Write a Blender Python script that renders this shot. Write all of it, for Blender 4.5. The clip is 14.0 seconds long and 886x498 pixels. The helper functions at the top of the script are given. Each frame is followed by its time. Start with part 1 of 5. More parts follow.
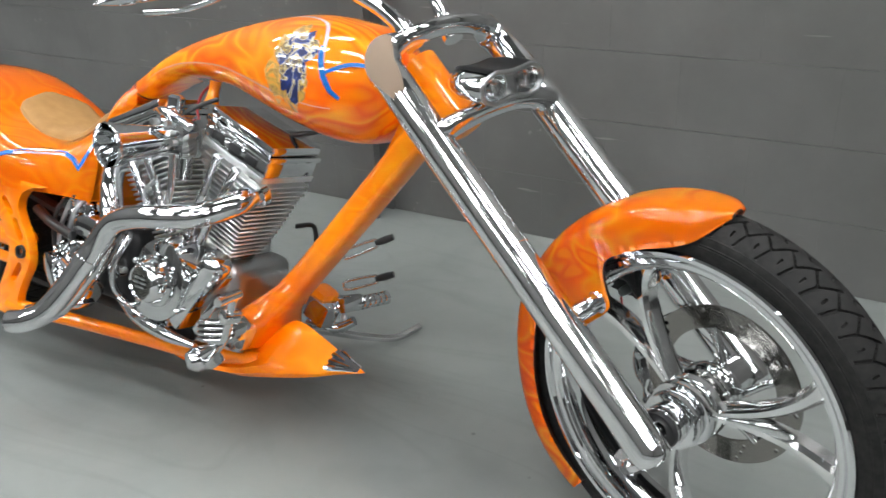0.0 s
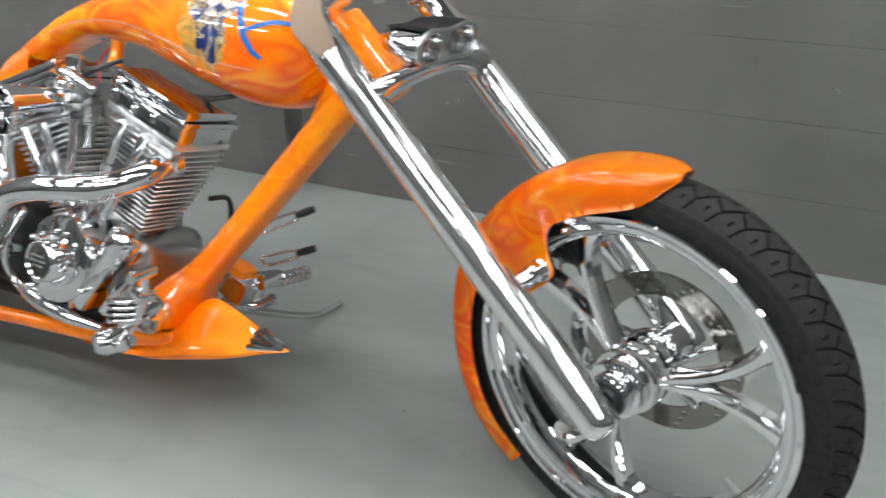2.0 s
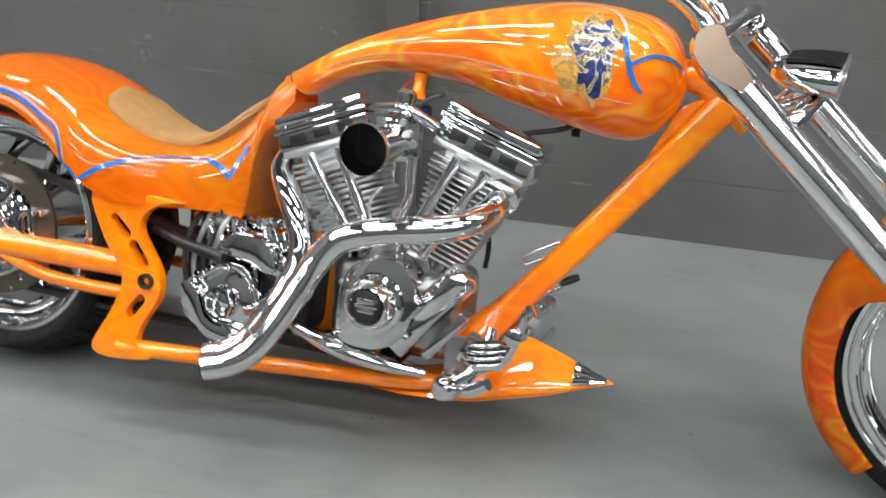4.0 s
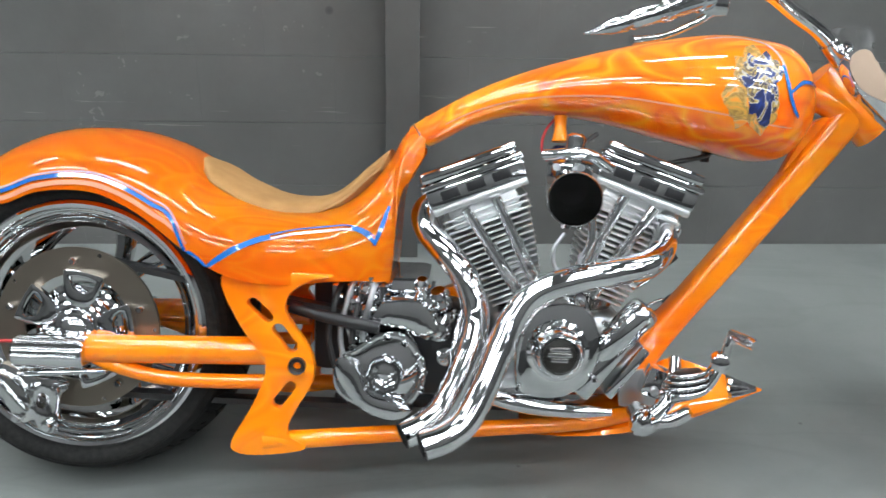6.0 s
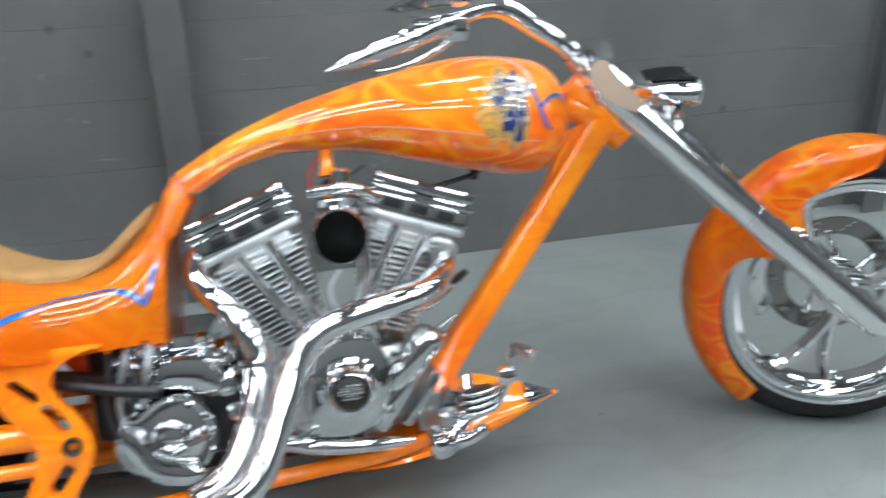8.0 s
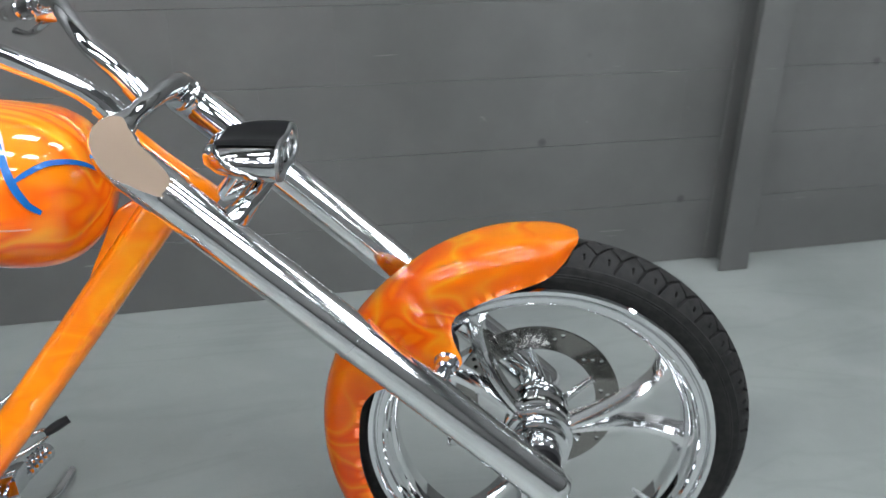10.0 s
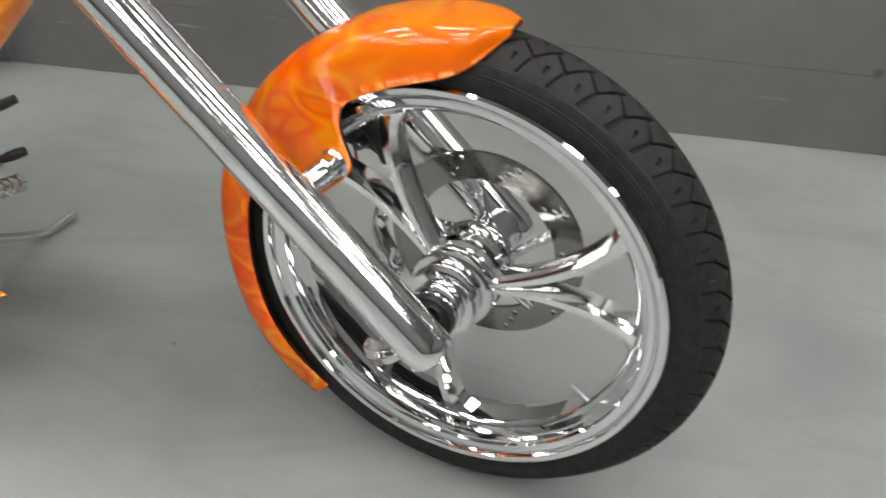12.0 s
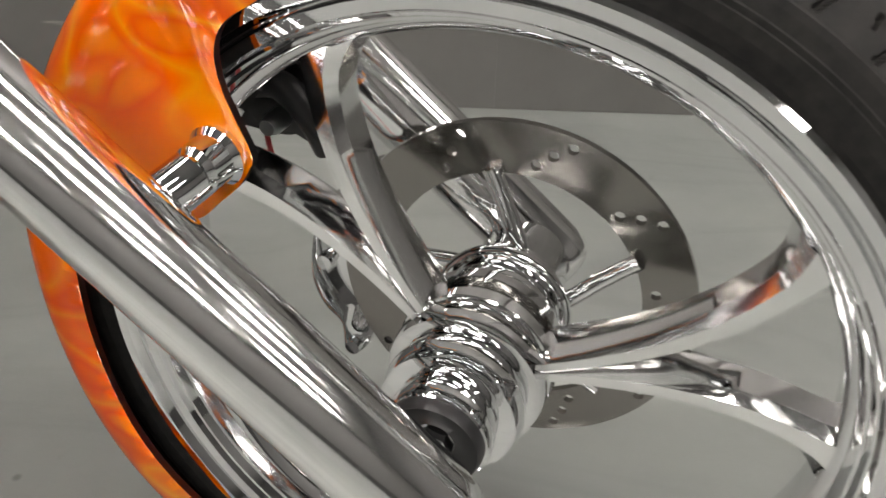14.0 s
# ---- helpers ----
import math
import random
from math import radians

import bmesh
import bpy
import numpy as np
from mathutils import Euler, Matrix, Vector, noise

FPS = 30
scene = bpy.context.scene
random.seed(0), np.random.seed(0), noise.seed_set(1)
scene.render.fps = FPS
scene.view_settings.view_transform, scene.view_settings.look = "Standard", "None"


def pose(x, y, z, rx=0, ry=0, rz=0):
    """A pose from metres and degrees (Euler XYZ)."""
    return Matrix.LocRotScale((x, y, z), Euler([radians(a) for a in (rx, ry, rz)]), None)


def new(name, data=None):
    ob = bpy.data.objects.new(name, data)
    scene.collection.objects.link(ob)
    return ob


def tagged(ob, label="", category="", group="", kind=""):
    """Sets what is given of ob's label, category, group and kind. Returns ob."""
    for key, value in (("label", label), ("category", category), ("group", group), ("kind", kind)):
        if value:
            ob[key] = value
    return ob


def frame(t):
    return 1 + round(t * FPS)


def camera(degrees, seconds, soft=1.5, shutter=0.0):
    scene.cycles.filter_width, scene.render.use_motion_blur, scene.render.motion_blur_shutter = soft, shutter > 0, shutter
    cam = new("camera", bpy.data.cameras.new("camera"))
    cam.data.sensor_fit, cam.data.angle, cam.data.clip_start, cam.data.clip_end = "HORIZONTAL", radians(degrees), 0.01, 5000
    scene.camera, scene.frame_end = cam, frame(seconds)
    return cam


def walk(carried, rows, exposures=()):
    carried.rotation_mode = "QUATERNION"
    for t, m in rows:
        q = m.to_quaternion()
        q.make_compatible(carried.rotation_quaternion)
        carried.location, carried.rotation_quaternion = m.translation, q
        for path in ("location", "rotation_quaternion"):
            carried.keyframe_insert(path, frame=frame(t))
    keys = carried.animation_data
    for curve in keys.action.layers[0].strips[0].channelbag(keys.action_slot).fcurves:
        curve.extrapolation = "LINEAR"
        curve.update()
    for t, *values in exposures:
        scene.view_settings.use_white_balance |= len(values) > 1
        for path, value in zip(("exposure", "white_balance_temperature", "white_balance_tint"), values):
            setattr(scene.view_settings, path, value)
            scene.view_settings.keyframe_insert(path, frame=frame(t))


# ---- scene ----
LENS = 55.12
cam = camera(LENS, 14.0, soft=1.5, shutter=0.5)
# seconds, x, y, z, yaw, pitch, lean to the left
ROWS = [
    (0.0, 1.204, -1.073, 1.178, 35.63, -25.11, -2.45),
    (0.5, 1.225, -0.990, 1.153, 34.79, -25.21, -4.06),
    (1.0, 1.211, -0.958, 1.140, 32.44, -24.91, -4.41),
    (1.5, 1.184, -0.958, 1.133, 30.47, -26.65, -2.36),
    (2.0, 1.119, -1.061, 1.134, 27.99, -26.65, 0.07),
    (2.5, 0.896, -1.293, 1.171, 25.79, -22.61, 0.43),
    (3.0, 0.705, -1.404, 1.151, 24.17, -24.40, 2.49),
    (3.5, 0.454, -1.382, 1.148, 21.20, -25.66, 0.50),
    (4.0, 0.260, -1.398, 1.150, 17.09, -25.68, 2.16),
    (4.2, 0.188, -1.419, 1.187, 15.01, -23.87, 0.12),
    (6.3, -0.637, -1.491, 1.181, -3.05, -24.68, 1.25),
    (6.5, -0.739, -1.538, 1.181, -5.89, -25.64, 0.62),
    (7.0, -0.786, -1.570, 1.191, -7.36, -25.62, 0.10),
    (7.5, -0.601, -1.493, 1.221, -6.81, -25.49, -1.40),
    (8.0, -0.350, -1.439, 1.218, -10.70, -23.70, -1.10),
    (8.5, -0.153, -1.356, 1.236, -17.84, -24.04, 0.55),
    (9.0, -0.030, -1.144, 1.200, -22.97, -24.08, 4.84),
    (9.2, 0.098, -1.136, 1.212, -21.52, -23.90, 2.76),
    (11.3, 0.818, -0.805, 1.134, 5.50, -32.93, 5.75),
    (11.5, 0.860, -0.801, 1.107, 6.12, -34.70, 4.26),
    (12.0, 0.983, -0.803, 1.022, 9.45, -35.38, 3.92),
    (12.5, 1.057, -0.776, 1.005, 9.48, -34.76, 1.83),
    (13.0, 1.059, -0.657, 0.898, 13.40, -34.75, -4.85),
    (13.5, 0.942, -0.468, 0.771, 5.21, -32.02, -0.21),
    (14.0, 0.885, -0.383, 0.740, 6.18, -33.47, 1.07),
]
walk(cam, [(t, pose(x, y, z, 90 + pitch, 0, yaw) @ pose(0, 0, 0, 0, 0, lean)) for t, x, y, z, yaw, pitch, lean in ROWS],
     [(0.0, 0.03, 6600, 12), (1.0, 0.09, 6600, 12), (2.5, 0.09, 6600, 12), (4.2, 0.0, 6600, 12), (6.3, 0.0, 6250, 10), (7.5, 0.02, 6050, 9), (9.2, 0.0, 6050, 10), (11.3, 0.09, 6800, 14), (12.4, 0.15, 7000, 15), (13.2, 0.22, 7150, 16), (14.0, 0.04, 7400, 18)])
# ---- end of path ----

# ---- light ----
world = bpy.data.worlds.new("world")
scene.world = world
world.use_nodes = True
world.node_tree.nodes["Background"].inputs["Color"].default_value = (0.5, 0.55, 0.6, 1)
world.node_tree.nodes["Background"].inputs["Strength"].default_value = 0.05
scene.view_settings.exposure = 0.0


# ---- materials ----
def material(name, color=(0.5, 0.5, 0.5), rough=0.5, metal=0.0, coat=0.0):
    m = bpy.data.materials.new(name)
    m.use_nodes = True
    b = m.node_tree.nodes["Principled BSDF"]
    b.inputs["Base Color"].default_value = (*color, 1)
    b.inputs["Roughness"].default_value = rough
    b.inputs["Metallic"].default_value = metal
    b.inputs["Coat Weight"].default_value = coat
    b.inputs["Coat Roughness"].default_value = 0.015
    b.inputs["Coat IOR"].default_value = 1.6
    return m


def bsdf(m):
    return m.node_tree.nodes["Principled BSDF"]


def node(m, kind, **values):
    n = m.node_tree.nodes.new(kind)
    for key, value in values.items():
        n.inputs[key].default_value = value
    return n


def blend(m, amount, a, b):
    """Multiplies two colours; returns the mixing node, whose output 2 is the colour."""
    n = m.node_tree.nodes.new("ShaderNodeMix")
    n.data_type = "RGBA"
    n.blend_type = "MULTIPLY"
    n.inputs[0].default_value = amount
    m.node_tree.links.new(a, n.inputs[6])
    m.node_tree.links.new(b, n.inputs[7])
    return n.outputs[2]


def wire(m, a, out, b, into):
    m.node_tree.links.new(a.outputs[out], b.inputs[into])


def coords(m, scale=(1, 1, 1)):
    c = node(m, "ShaderNodeTexCoord")
    p = node(m, "ShaderNodeMapping")
    p.inputs["Scale"].default_value = scale
    wire(m, c, "Object", p, "Vector")
    return p


def ramp(m, stops):
    r = node(m, "ShaderNodeValToRGB")
    e = r.color_ramp.elements
    while len(e) < len(stops):
        e.new(0.5)
    for k, (at, col) in zip(e, stops):
        k.position, k.color = at, (*col, 1)
    return r


def noisy(m, scale, detail=4.0, rough=0.55, stretch=(1, 1, 1), distort=0.0):
    p = coords(m, stretch)
    n = node(m, "ShaderNodeTexNoise", Scale=scale, Detail=detail, Roughness=rough, Distortion=distort)
    wire(m, p, "Vector", n, "Vector")
    return n


def bumped(m, source, out, strength, distance=0.01):
    b = node(m, "ShaderNodeBump", Strength=strength, Distance=distance)
    wire(m, source, out, b, "Height")
    wire(m, b, "Normal", bsdf(m), "Normal")


def paint_material(name, strong):
    m = material(name, (1.0, 0.28, 0.004), 0.35, 0.0, 1.0)
    big = noisy(m, 2.6, 2.0, 0.5, (1, 1.4, 1.6), 0.6)
    base = ramp(m, [(0.30, (1.0, 0.205, 0.001)), (0.50, (1.0, 0.255, 0.001)), (0.70, (1.0, 0.310, 0.002))])
    wire(m, big, "Fac", base, "Fac")
    # licks of flame drawn out along the bike: a dark red edge, a pale core
    licks = noisy(m, 8.0, 0.9, 0.4, (0.6, 1.1, 1.2), 1.0)
    red = ramp(m, [(0.0, (1, 1, 1)), (0.385, (1, 0.97, 1)), (0.43, (0.93, 0.50, 0.5)), (0.475, (0.99, 0.74, 0.8)), (0.515, (1, 1.38, 6.0)), (0.545, (1, 0.94, 1)), (0.60, (0.93, 0.50, 0.6)), (0.66, (1, 0.84, 0.9)), (0.78, (1, 1, 1))])
    wire(m, licks, "Fac", red, "Fac")
    where = ramp(m, [(0.33, (0.10, 0.10, 0.10)), (0.47, (strong, strong, strong))])
    wire(m, noisy(m, 3.2, 1.0), "Fac", where, "Fac")
    out = blend(m, 0.5, base.outputs["Color"], red.outputs["Color"])
    m.node_tree.links.new(where.outputs["Color"], out.node.inputs[0])
    m.node_tree.links.new(out, bsdf(m).inputs["Base Color"])
    bsdf(m).inputs["Specular IOR Level"].default_value = 0.10
    flake = noisy(m, 900.0, 1.0)
    bumped(m, flake, "Fac", 0.02, 0.001)
    return m


def chrome_material(name, color=(0.74, 0.745, 0.75), rough=0.018):
    m = material(name, color, rough, 1.0)
    grime = noisy(m, 34.0, 5.0)
    r = node(m, "ShaderNodeMapRange")
    r.inputs["From Min"].default_value, r.inputs["From Max"].default_value = 0.35, 0.75
    r.inputs["To Min"].default_value, r.inputs["To Max"].default_value = rough, rough + 0.05
    wire(m, grime, "Fac", r, "Value")
    wire(m, r, "Result", bsdf(m), "Roughness")
    if rough > 0.05:
        bumped(m, noisy(m, 9.0, 2.0), "Fac", 0.012, 0.004)
    return m


def floor_material():
    m = material("painted_concrete_floor", (0.3, 0.31, 0.3), 0.4)
    big = noisy(m, 1.3, 5.0, 0.6)
    fine = noisy(m, 60.0, 6.0, 0.65)
    base = ramp(m, [(0.30, (0.145, 0.154, 0.147)), (0.5, (0.180, 0.191, 0.182)), (0.7, (0.208, 0.219, 0.209))])
    wire(m, big, "Fac", base, "Fac")
    spots = ramp(m, [(0.0, (0.5, 0.5, 0.49)), (0.27, (0.8, 0.8, 0.79)), (0.36, (1, 1, 1)), (0.8, (1.05, 1.05, 1.05))])
    wire(m, noisy(m, 14.0, 6.0, 0.7), "Fac", spots, "Fac")
    out = blend(m, 0.6, base.outputs["Color"], spots.outputs["Color"])
    cells = node(m, "ShaderNodeTexVoronoi", Scale=5.5)
    wire(m, coords(m), "Vector", cells, "Vector")
    specks = ramp(m, [(0.0, (0.25, 0.25, 0.24)), (0.022, (0.45, 0.45, 0.44)), (0.040, (1, 1, 1)), (1.0, (1, 1, 1))])
    wire(m, cells, "Distance", specks, "Fac")
    out = blend(m, 0.75, out, specks.outputs["Color"])
    # long faint scuffs and mop marks
    scuff = ramp(m, [(0.0, (1, 1, 1)), (0.47, (1, 1, 1)), (0.50, (0.78, 0.79, 0.79)), (0.53, (1, 1, 1)), (0.66, (1.0, 1.0, 1.0)), (0.70, (0.84, 0.85, 0.85)), (0.74, (1, 1, 1))])
    wire(m, noisy(m, 1.6, 3.0, 0.55, (0.5, 1.6, 1), 1.6), "Fac", scuff, "Fac")
    out = blend(m, 0.30, out, scuff.outputs["Color"])
    # broad bluish dark blotches: stains, and shadow patches put into the floor colour
    shade_stain = ramp(m, [(0.0, (0.74, 0.75, 0.76)), (0.38, (0.84, 0.85, 0.86)), (0.50, (1, 1, 1)), (1.0, (1.06, 1.06, 1.05))])
    wire(m, noisy(m, 2.7, 3.0, 0.5, (0.75, 1.2, 1), 0.5), "Fac", shade_stain, "Fac")
    out = blend(m, 0.60, out, shade_stain.outputs["Color"])
    m.node_tree.links.new(out, bsdf(m).inputs["Base Color"])
    r = node(m, "ShaderNodeMapRange")
    r.inputs["To Min"].default_value, r.inputs["To Max"].default_value = 0.30, 0.52
    wire(m, big, "Fac", r, "Value")
    wire(m, r, "Result", bsdf(m), "Roughness")
    bumped(m, fine, "Fac", 0.12, 0.003)
    return m


def wall_material():
    m = material("painted_block", (0.1, 0.1, 0.1), 0.5)
    info = node(m, "ShaderNodeObjectInfo")
    ground = node(m, "ShaderNodeNewGeometry")
    big = node(m, "ShaderNodeTexNoise", Scale=1.7, Detail=6.0, Roughness=0.62)
    wire(m, ground, "Position", big, "Vector")
    base = ramp(m, [(0.25, (0.080, 0.079, 0.075)), (0.5, (0.107, 0.106, 0.101)), (0.75, (0.138, 0.137, 0.130))])
    wire(m, big, "Fac", base, "Fac")
    vary = node(m, "ShaderNodeMapRange")
    vary.inputs["To Min"].default_value, vary.inputs["To Max"].default_value = 0.985, 1.015
    wire(m, info, "Random", vary, "Value")
    mix = node(m, "ShaderNodeVectorMath")
    mix.operation = "SCALE"
    wire(m, base, "Color", mix, 0)
    wire(m, vary, "Result", mix, "Scale")
    # pale drag marks and dark chips in the paint
    place = node(m, "ShaderNodeNewGeometry")
    flat = node(m, "ShaderNodeMapping")
    flat.inputs["Scale"].default_value = (1.3, 1.3, 22.0)
    wire(m, place, "Position", flat, "Vector")
    drag = node(m, "ShaderNodeTexNoise", Scale=2.4, Detail=3.0, Roughness=0.6)
    wire(m, flat, "Vector", drag, "Vector")
    pale = ramp(m, [(0.0, (1, 1, 1)), (0.70, (1, 1, 1)), (0.745, (1.9, 1.9, 1.85)), (1.0, (2.2, 2.2, 2.1))])
    wire(m, drag, "Fac", pale, "Fac")
    cells = node(m, "ShaderNodeTexVoronoi", Scale=4.2)
    wire(m, place, "Position", cells, "Vector")
    chips = ramp(m, [(0.0, (0.3, 0.3, 0.3)), (0.045, (0.55, 0.55, 0.55)), (0.07, (1, 1, 1)), (1.0, (1, 1, 1))])
    wire(m, cells, "Distance", chips, "Fac")
    out = blend(m, 1.0, mix.outputs["Vector"], pale.outputs["Color"])
    out = blend(m, 0.8, out, chips.outputs["Color"])
    # pale flecks where the paint has come away
    grains = node(m, "ShaderNodeTexNoise", Scale=46.0, Detail=3.0, Roughness=0.6)
    wire(m, place, "Position", grains, "Vector")
    patch = node(m, "ShaderNodeTexNoise", Scale=3.1, Detail=2.0, Roughness=0.5)
    wire(m, place, "Position", patch, "Vector")
    both = node(m, "ShaderNodeMath")
    both.operation = "MULTIPLY"
    wire(m, grains, "Fac", both, 0)
    wire(m, patch, "Fac", both, 1)
    fleck = ramp(m, [(0.0, (1, 1, 1)), (0.445, (1, 1, 1)), (0.475, (1.5, 1.5, 1.47)), (1.0, (1.9, 1.9, 1.85))])
    wire(m, both, "Value", fleck, "Fac")
    out = blend(m, 1.0, out, fleck.outputs["Color"])
    m.node_tree.links.new(out, bsdf(m).inputs["Base Color"])
    pits = noisy(m, 48.0, 6.0, 0.7)
    bumped(m, pits, "Fac", 0.22, 0.004)
    return m


def leather_material():
    m = material("tan_suede", (0.36, 0.20, 0.07), 0.75)
    n = noisy(m, 22.0, 4.0, 0.55)
    c = ramp(m, [(0.25, (0.27, 0.135, 0.040)), (0.75, (0.38, 0.205, 0.068))])
    wire(m, n, "Fac", c, "Fac")
    wire(m, c, "Color", bsdf(m), "Base Color")
    bumped(m, noisy(m, 260.0, 3.0), "Fac", 0.2, 0.001)
    return m


def rubber_material():
    m = material("tyre_rubber", (0.02, 0.02, 0.02), 0.6)
    n = noisy(m, 90.0, 5.0)
    c = ramp(m, [(0.3, (0.011, 0.011, 0.011)), (0.7, (0.022, 0.0212, 0.020))])
    wire(m, n, "Fac", c, "Fac")
    wire(m, c, "Color", bsdf(m), "Base Color")
    bsdf(m).inputs["Specular IOR Level"].default_value = 0.12
    bumped(m, n, "Fac", 0.15, 0.002)
    return m


def mural_material():
    m = material("airbrushed_mural", (0.1, 0.1, 0.3), 0.3, 0.0, 1.0)
    n = noisy(m, 34.0, 2.0, 0.5, (1, 1, 0.8), 1.6)
    c = ramp(m, [(0.0, (0.004, 0.008, 0.03)), (0.44, (0.005, 0.014, 0.08)), (0.50, (0.010, 0.035, 0.20)), (0.54, (0.62, 0.58, 0.48)), (0.57, (0.50, 0.36, 0.10)),
                 (0.61, (0.010, 0.015, 0.06)), (0.70, (0.42, 0.27, 0.06)), (1.0, (0.7, 0.6, 0.4))])
    wire(m, n, "Fac", c, "Fac")
    wire(m, c, "Color", bsdf(m), "Base Color")
    return m


def fade_material():
    m = material("gold_mural_edge", (0.55, 0.33, 0.06), 0.3, 0.0, 1.0)
    n = noisy(m, 30.0, 3.0, 0.55, (1, 1, 1), 1.0)
    c = ramp(m, [(0.36, (0.92, 0.27, 0.01)), (0.46, (0.60, 0.33, 0.06)), (0.52, (0.30, 0.17, 0.04)), (0.58, (0.66, 0.40, 0.12)), (0.66, (0.95, 0.28, 0.01))])
    wire(m, n, "Fac", c, "Fac")
    wire(m, c, "Color", bsdf(m), "Base Color")
    return m


PAINT = paint_material("orange_paint", 0.38)
FLAMES = paint_material("flame_orange_paint", 1.0)
CHROME = chrome_material("chrome")
ALLOY = chrome_material("polished_alloy", (0.88, 0.89, 0.89), 0.34)
SATIN = chrome_material("satin_alloy", (0.50, 0.51, 0.51), 0.28)
STEEL = chrome_material("brushed_steel", (0.25, 0.24, 0.225), 0.13)
WARM_FACET = chrome_material("warm_reflection_tint", (0.135, 0.100, 0.075), 0.30)
RING = chrome_material("brownish_ring_steel", (0.26, 0.222, 0.18), 0.36)
DARK = material("black_oxide", (0.012, 0.012, 0.013), 0.38)
BORE_DARK = material("near_black_bore", (0.006, 0.0055, 0.005), 0.8)
BLUE = material("blue_pinstripe", (0.006, 0.13, 0.42), 0.25, 0.0, 1.0)
PALE = material("pale_lavender_pinstripe", (0.60, 0.46, 0.50), 0.3, 0.0, 1.0)
ROSE = material("salmon_paint_fade", (0.90, 0.36, 0.20), 0.25, 0.0, 1.0)
RUBBER = rubber_material()
LEATHER = leather_material()
HOSE = material("braided_hose", (0.45, 0.46, 0.47), 0.35, 0.9)
CABLE = material("black_cable", (0.02, 0.02, 0.02), 0.5)
RED = material("red_wire", (0.35, 0.01, 0.012), 0.4)
SILVER = chrome_material("lamp_silvering", (0.94, 0.94, 0.94), 0.34)
bsdf(SILVER).inputs["Metallic"].default_value = 0.4
POLISHED = chrome_material("polished_fork_alloy", (0.86, 0.86, 0.86), 0.075)


def clear_glass():
    m = bpy.data.materials.new("lamp_glass")
    m.use_nodes = True
    t = m.node_tree
    t.nodes.remove(t.nodes["Principled BSDF"])
    see, shine, mix = t.nodes.new("ShaderNodeBsdfTransparent"), t.nodes.new("ShaderNodeBsdfGlossy"), t.nodes.new("ShaderNodeMixShader")
    shine.inputs["Roughness"].default_value = 0.02
    mix.inputs["Fac"].default_value = 0.14
    t.links.new(see.outputs[0], mix.inputs[1])
    t.links.new(shine.outputs[0], mix.inputs[2])
    t.links.new(mix.outputs[0], t.nodes["Material Output"].inputs["Surface"])
    return m


GLASS = clear_glass()
MURAL = mural_material()
GOLD = fade_material()
FLOOR = floor_material()
WALL = wall_material()
CEILING = material("ceiling_paint", (0.20, 0.20, 0.198), 0.8)
DARK_BAND = material("dark_band_black", (0.025, 0.025, 0.025), 0.7)
GREYWALL = material("grey_wall_paint", (0.085, 0.085, 0.083), 0.6)
TUBE = material("fluorescent_tube", (1, 1, 1), 0.5)
bsdf(TUBE).inputs["Emission Color"].default_value = (0.93, 0.98, 1.0, 1)
bsdf(TUBE).inputs["Emission Strength"].default_value = 27.5
HOUSING = material("white_lamp_housing", (0.75, 0.75, 0.74), 0.5)


# ---- mesh tools ----
def finish(bm, sharp=38.0):
    bmesh.ops.recalc_face_normals(bm, faces=bm.faces)
    limit = radians(sharp)
    for f in bm.faces:
        f.smooth = True
    for e in bm.edges:
        e.smooth = len(e.link_faces) != 2 or e.calc_face_angle(0.0) < limit
    return bm


def part(name, bm, mat, parent=None, label="", sharp=38.0):
    finish(bm, sharp)
    me = bpy.data.meshes.new(name)
    bm.to_mesh(me)
    bm.free()
    me.materials.append(mat)
    ob = new(name, me)
    if parent is not None:
        ob.parent = parent
    if label:
        tagged(ob, label)
    return ob


def V(*a):
    return Vector(a)


def spline(xs, ys):
    """A smooth curve through a few control values."""
    xs, ys = list(xs), list(ys)
    n = len(xs)
    s = [(ys[i + 1] - ys[i]) / (xs[i + 1] - xs[i]) for i in range(n - 1)]
    g = [s[0]] + [(s[i - 1] + s[i]) / 2 if s[i - 1] * s[i] > 0 else (s[i - 1] + s[i]) / 4 for i in range(1, n - 1)] + [s[-1]]

    def at(x):
        x = min(max(x, xs[0]), xs[-1])
        i = max(j for j in range(n - 1) if x >= xs[j] or j == 0)
        h = xs[i + 1] - xs[i]
        u = (x - xs[i]) / h
        return ((2 * u**3 - 3 * u**2 + 1) * ys[i] + (u**3 - 2 * u**2 + u) * h * g[i]
                + (3 * u**2 - 2 * u**3) * ys[i + 1] + (u**3 - u**2) * h * g[i + 1])
    return at


def smooth_path(points, steps=8):
    p = [Vector(q) for q in points]
    p = [2 * p[0] - p[1]] + p + [2 * p[-1] - p[-2]]
    out = []
    for i in range(1, len(p) - 2):
        for k in range(steps):
            u = k / steps
            a, b, c, d = p[i - 1], p[i], p[i + 1], p[i + 2]
            out.append(0.5 * (2 * b + (c - a) * u + (2 * a - 5 * b + 4 * c - d) * u * u + (3 * b - a - 3 * c + d) * u**3))
    out.append(p[-2])
    return out


def grid(bm, rows, loop=False, ring=False):
    vs = [[bm.verts.new(q) for q in r] for r in rows]
    n, m = len(vs), len(vs[0])
    for i in range(n if ring else n - 1):
        for j in range(m if loop else m - 1):
            q = (vs[i][j], vs[i][(j + 1) % m], vs[(i + 1) % n][(j + 1) % m], vs[(i + 1) % n][j])
            if len(set(q)) == 4:
                bm.faces.new(q)
    return vs


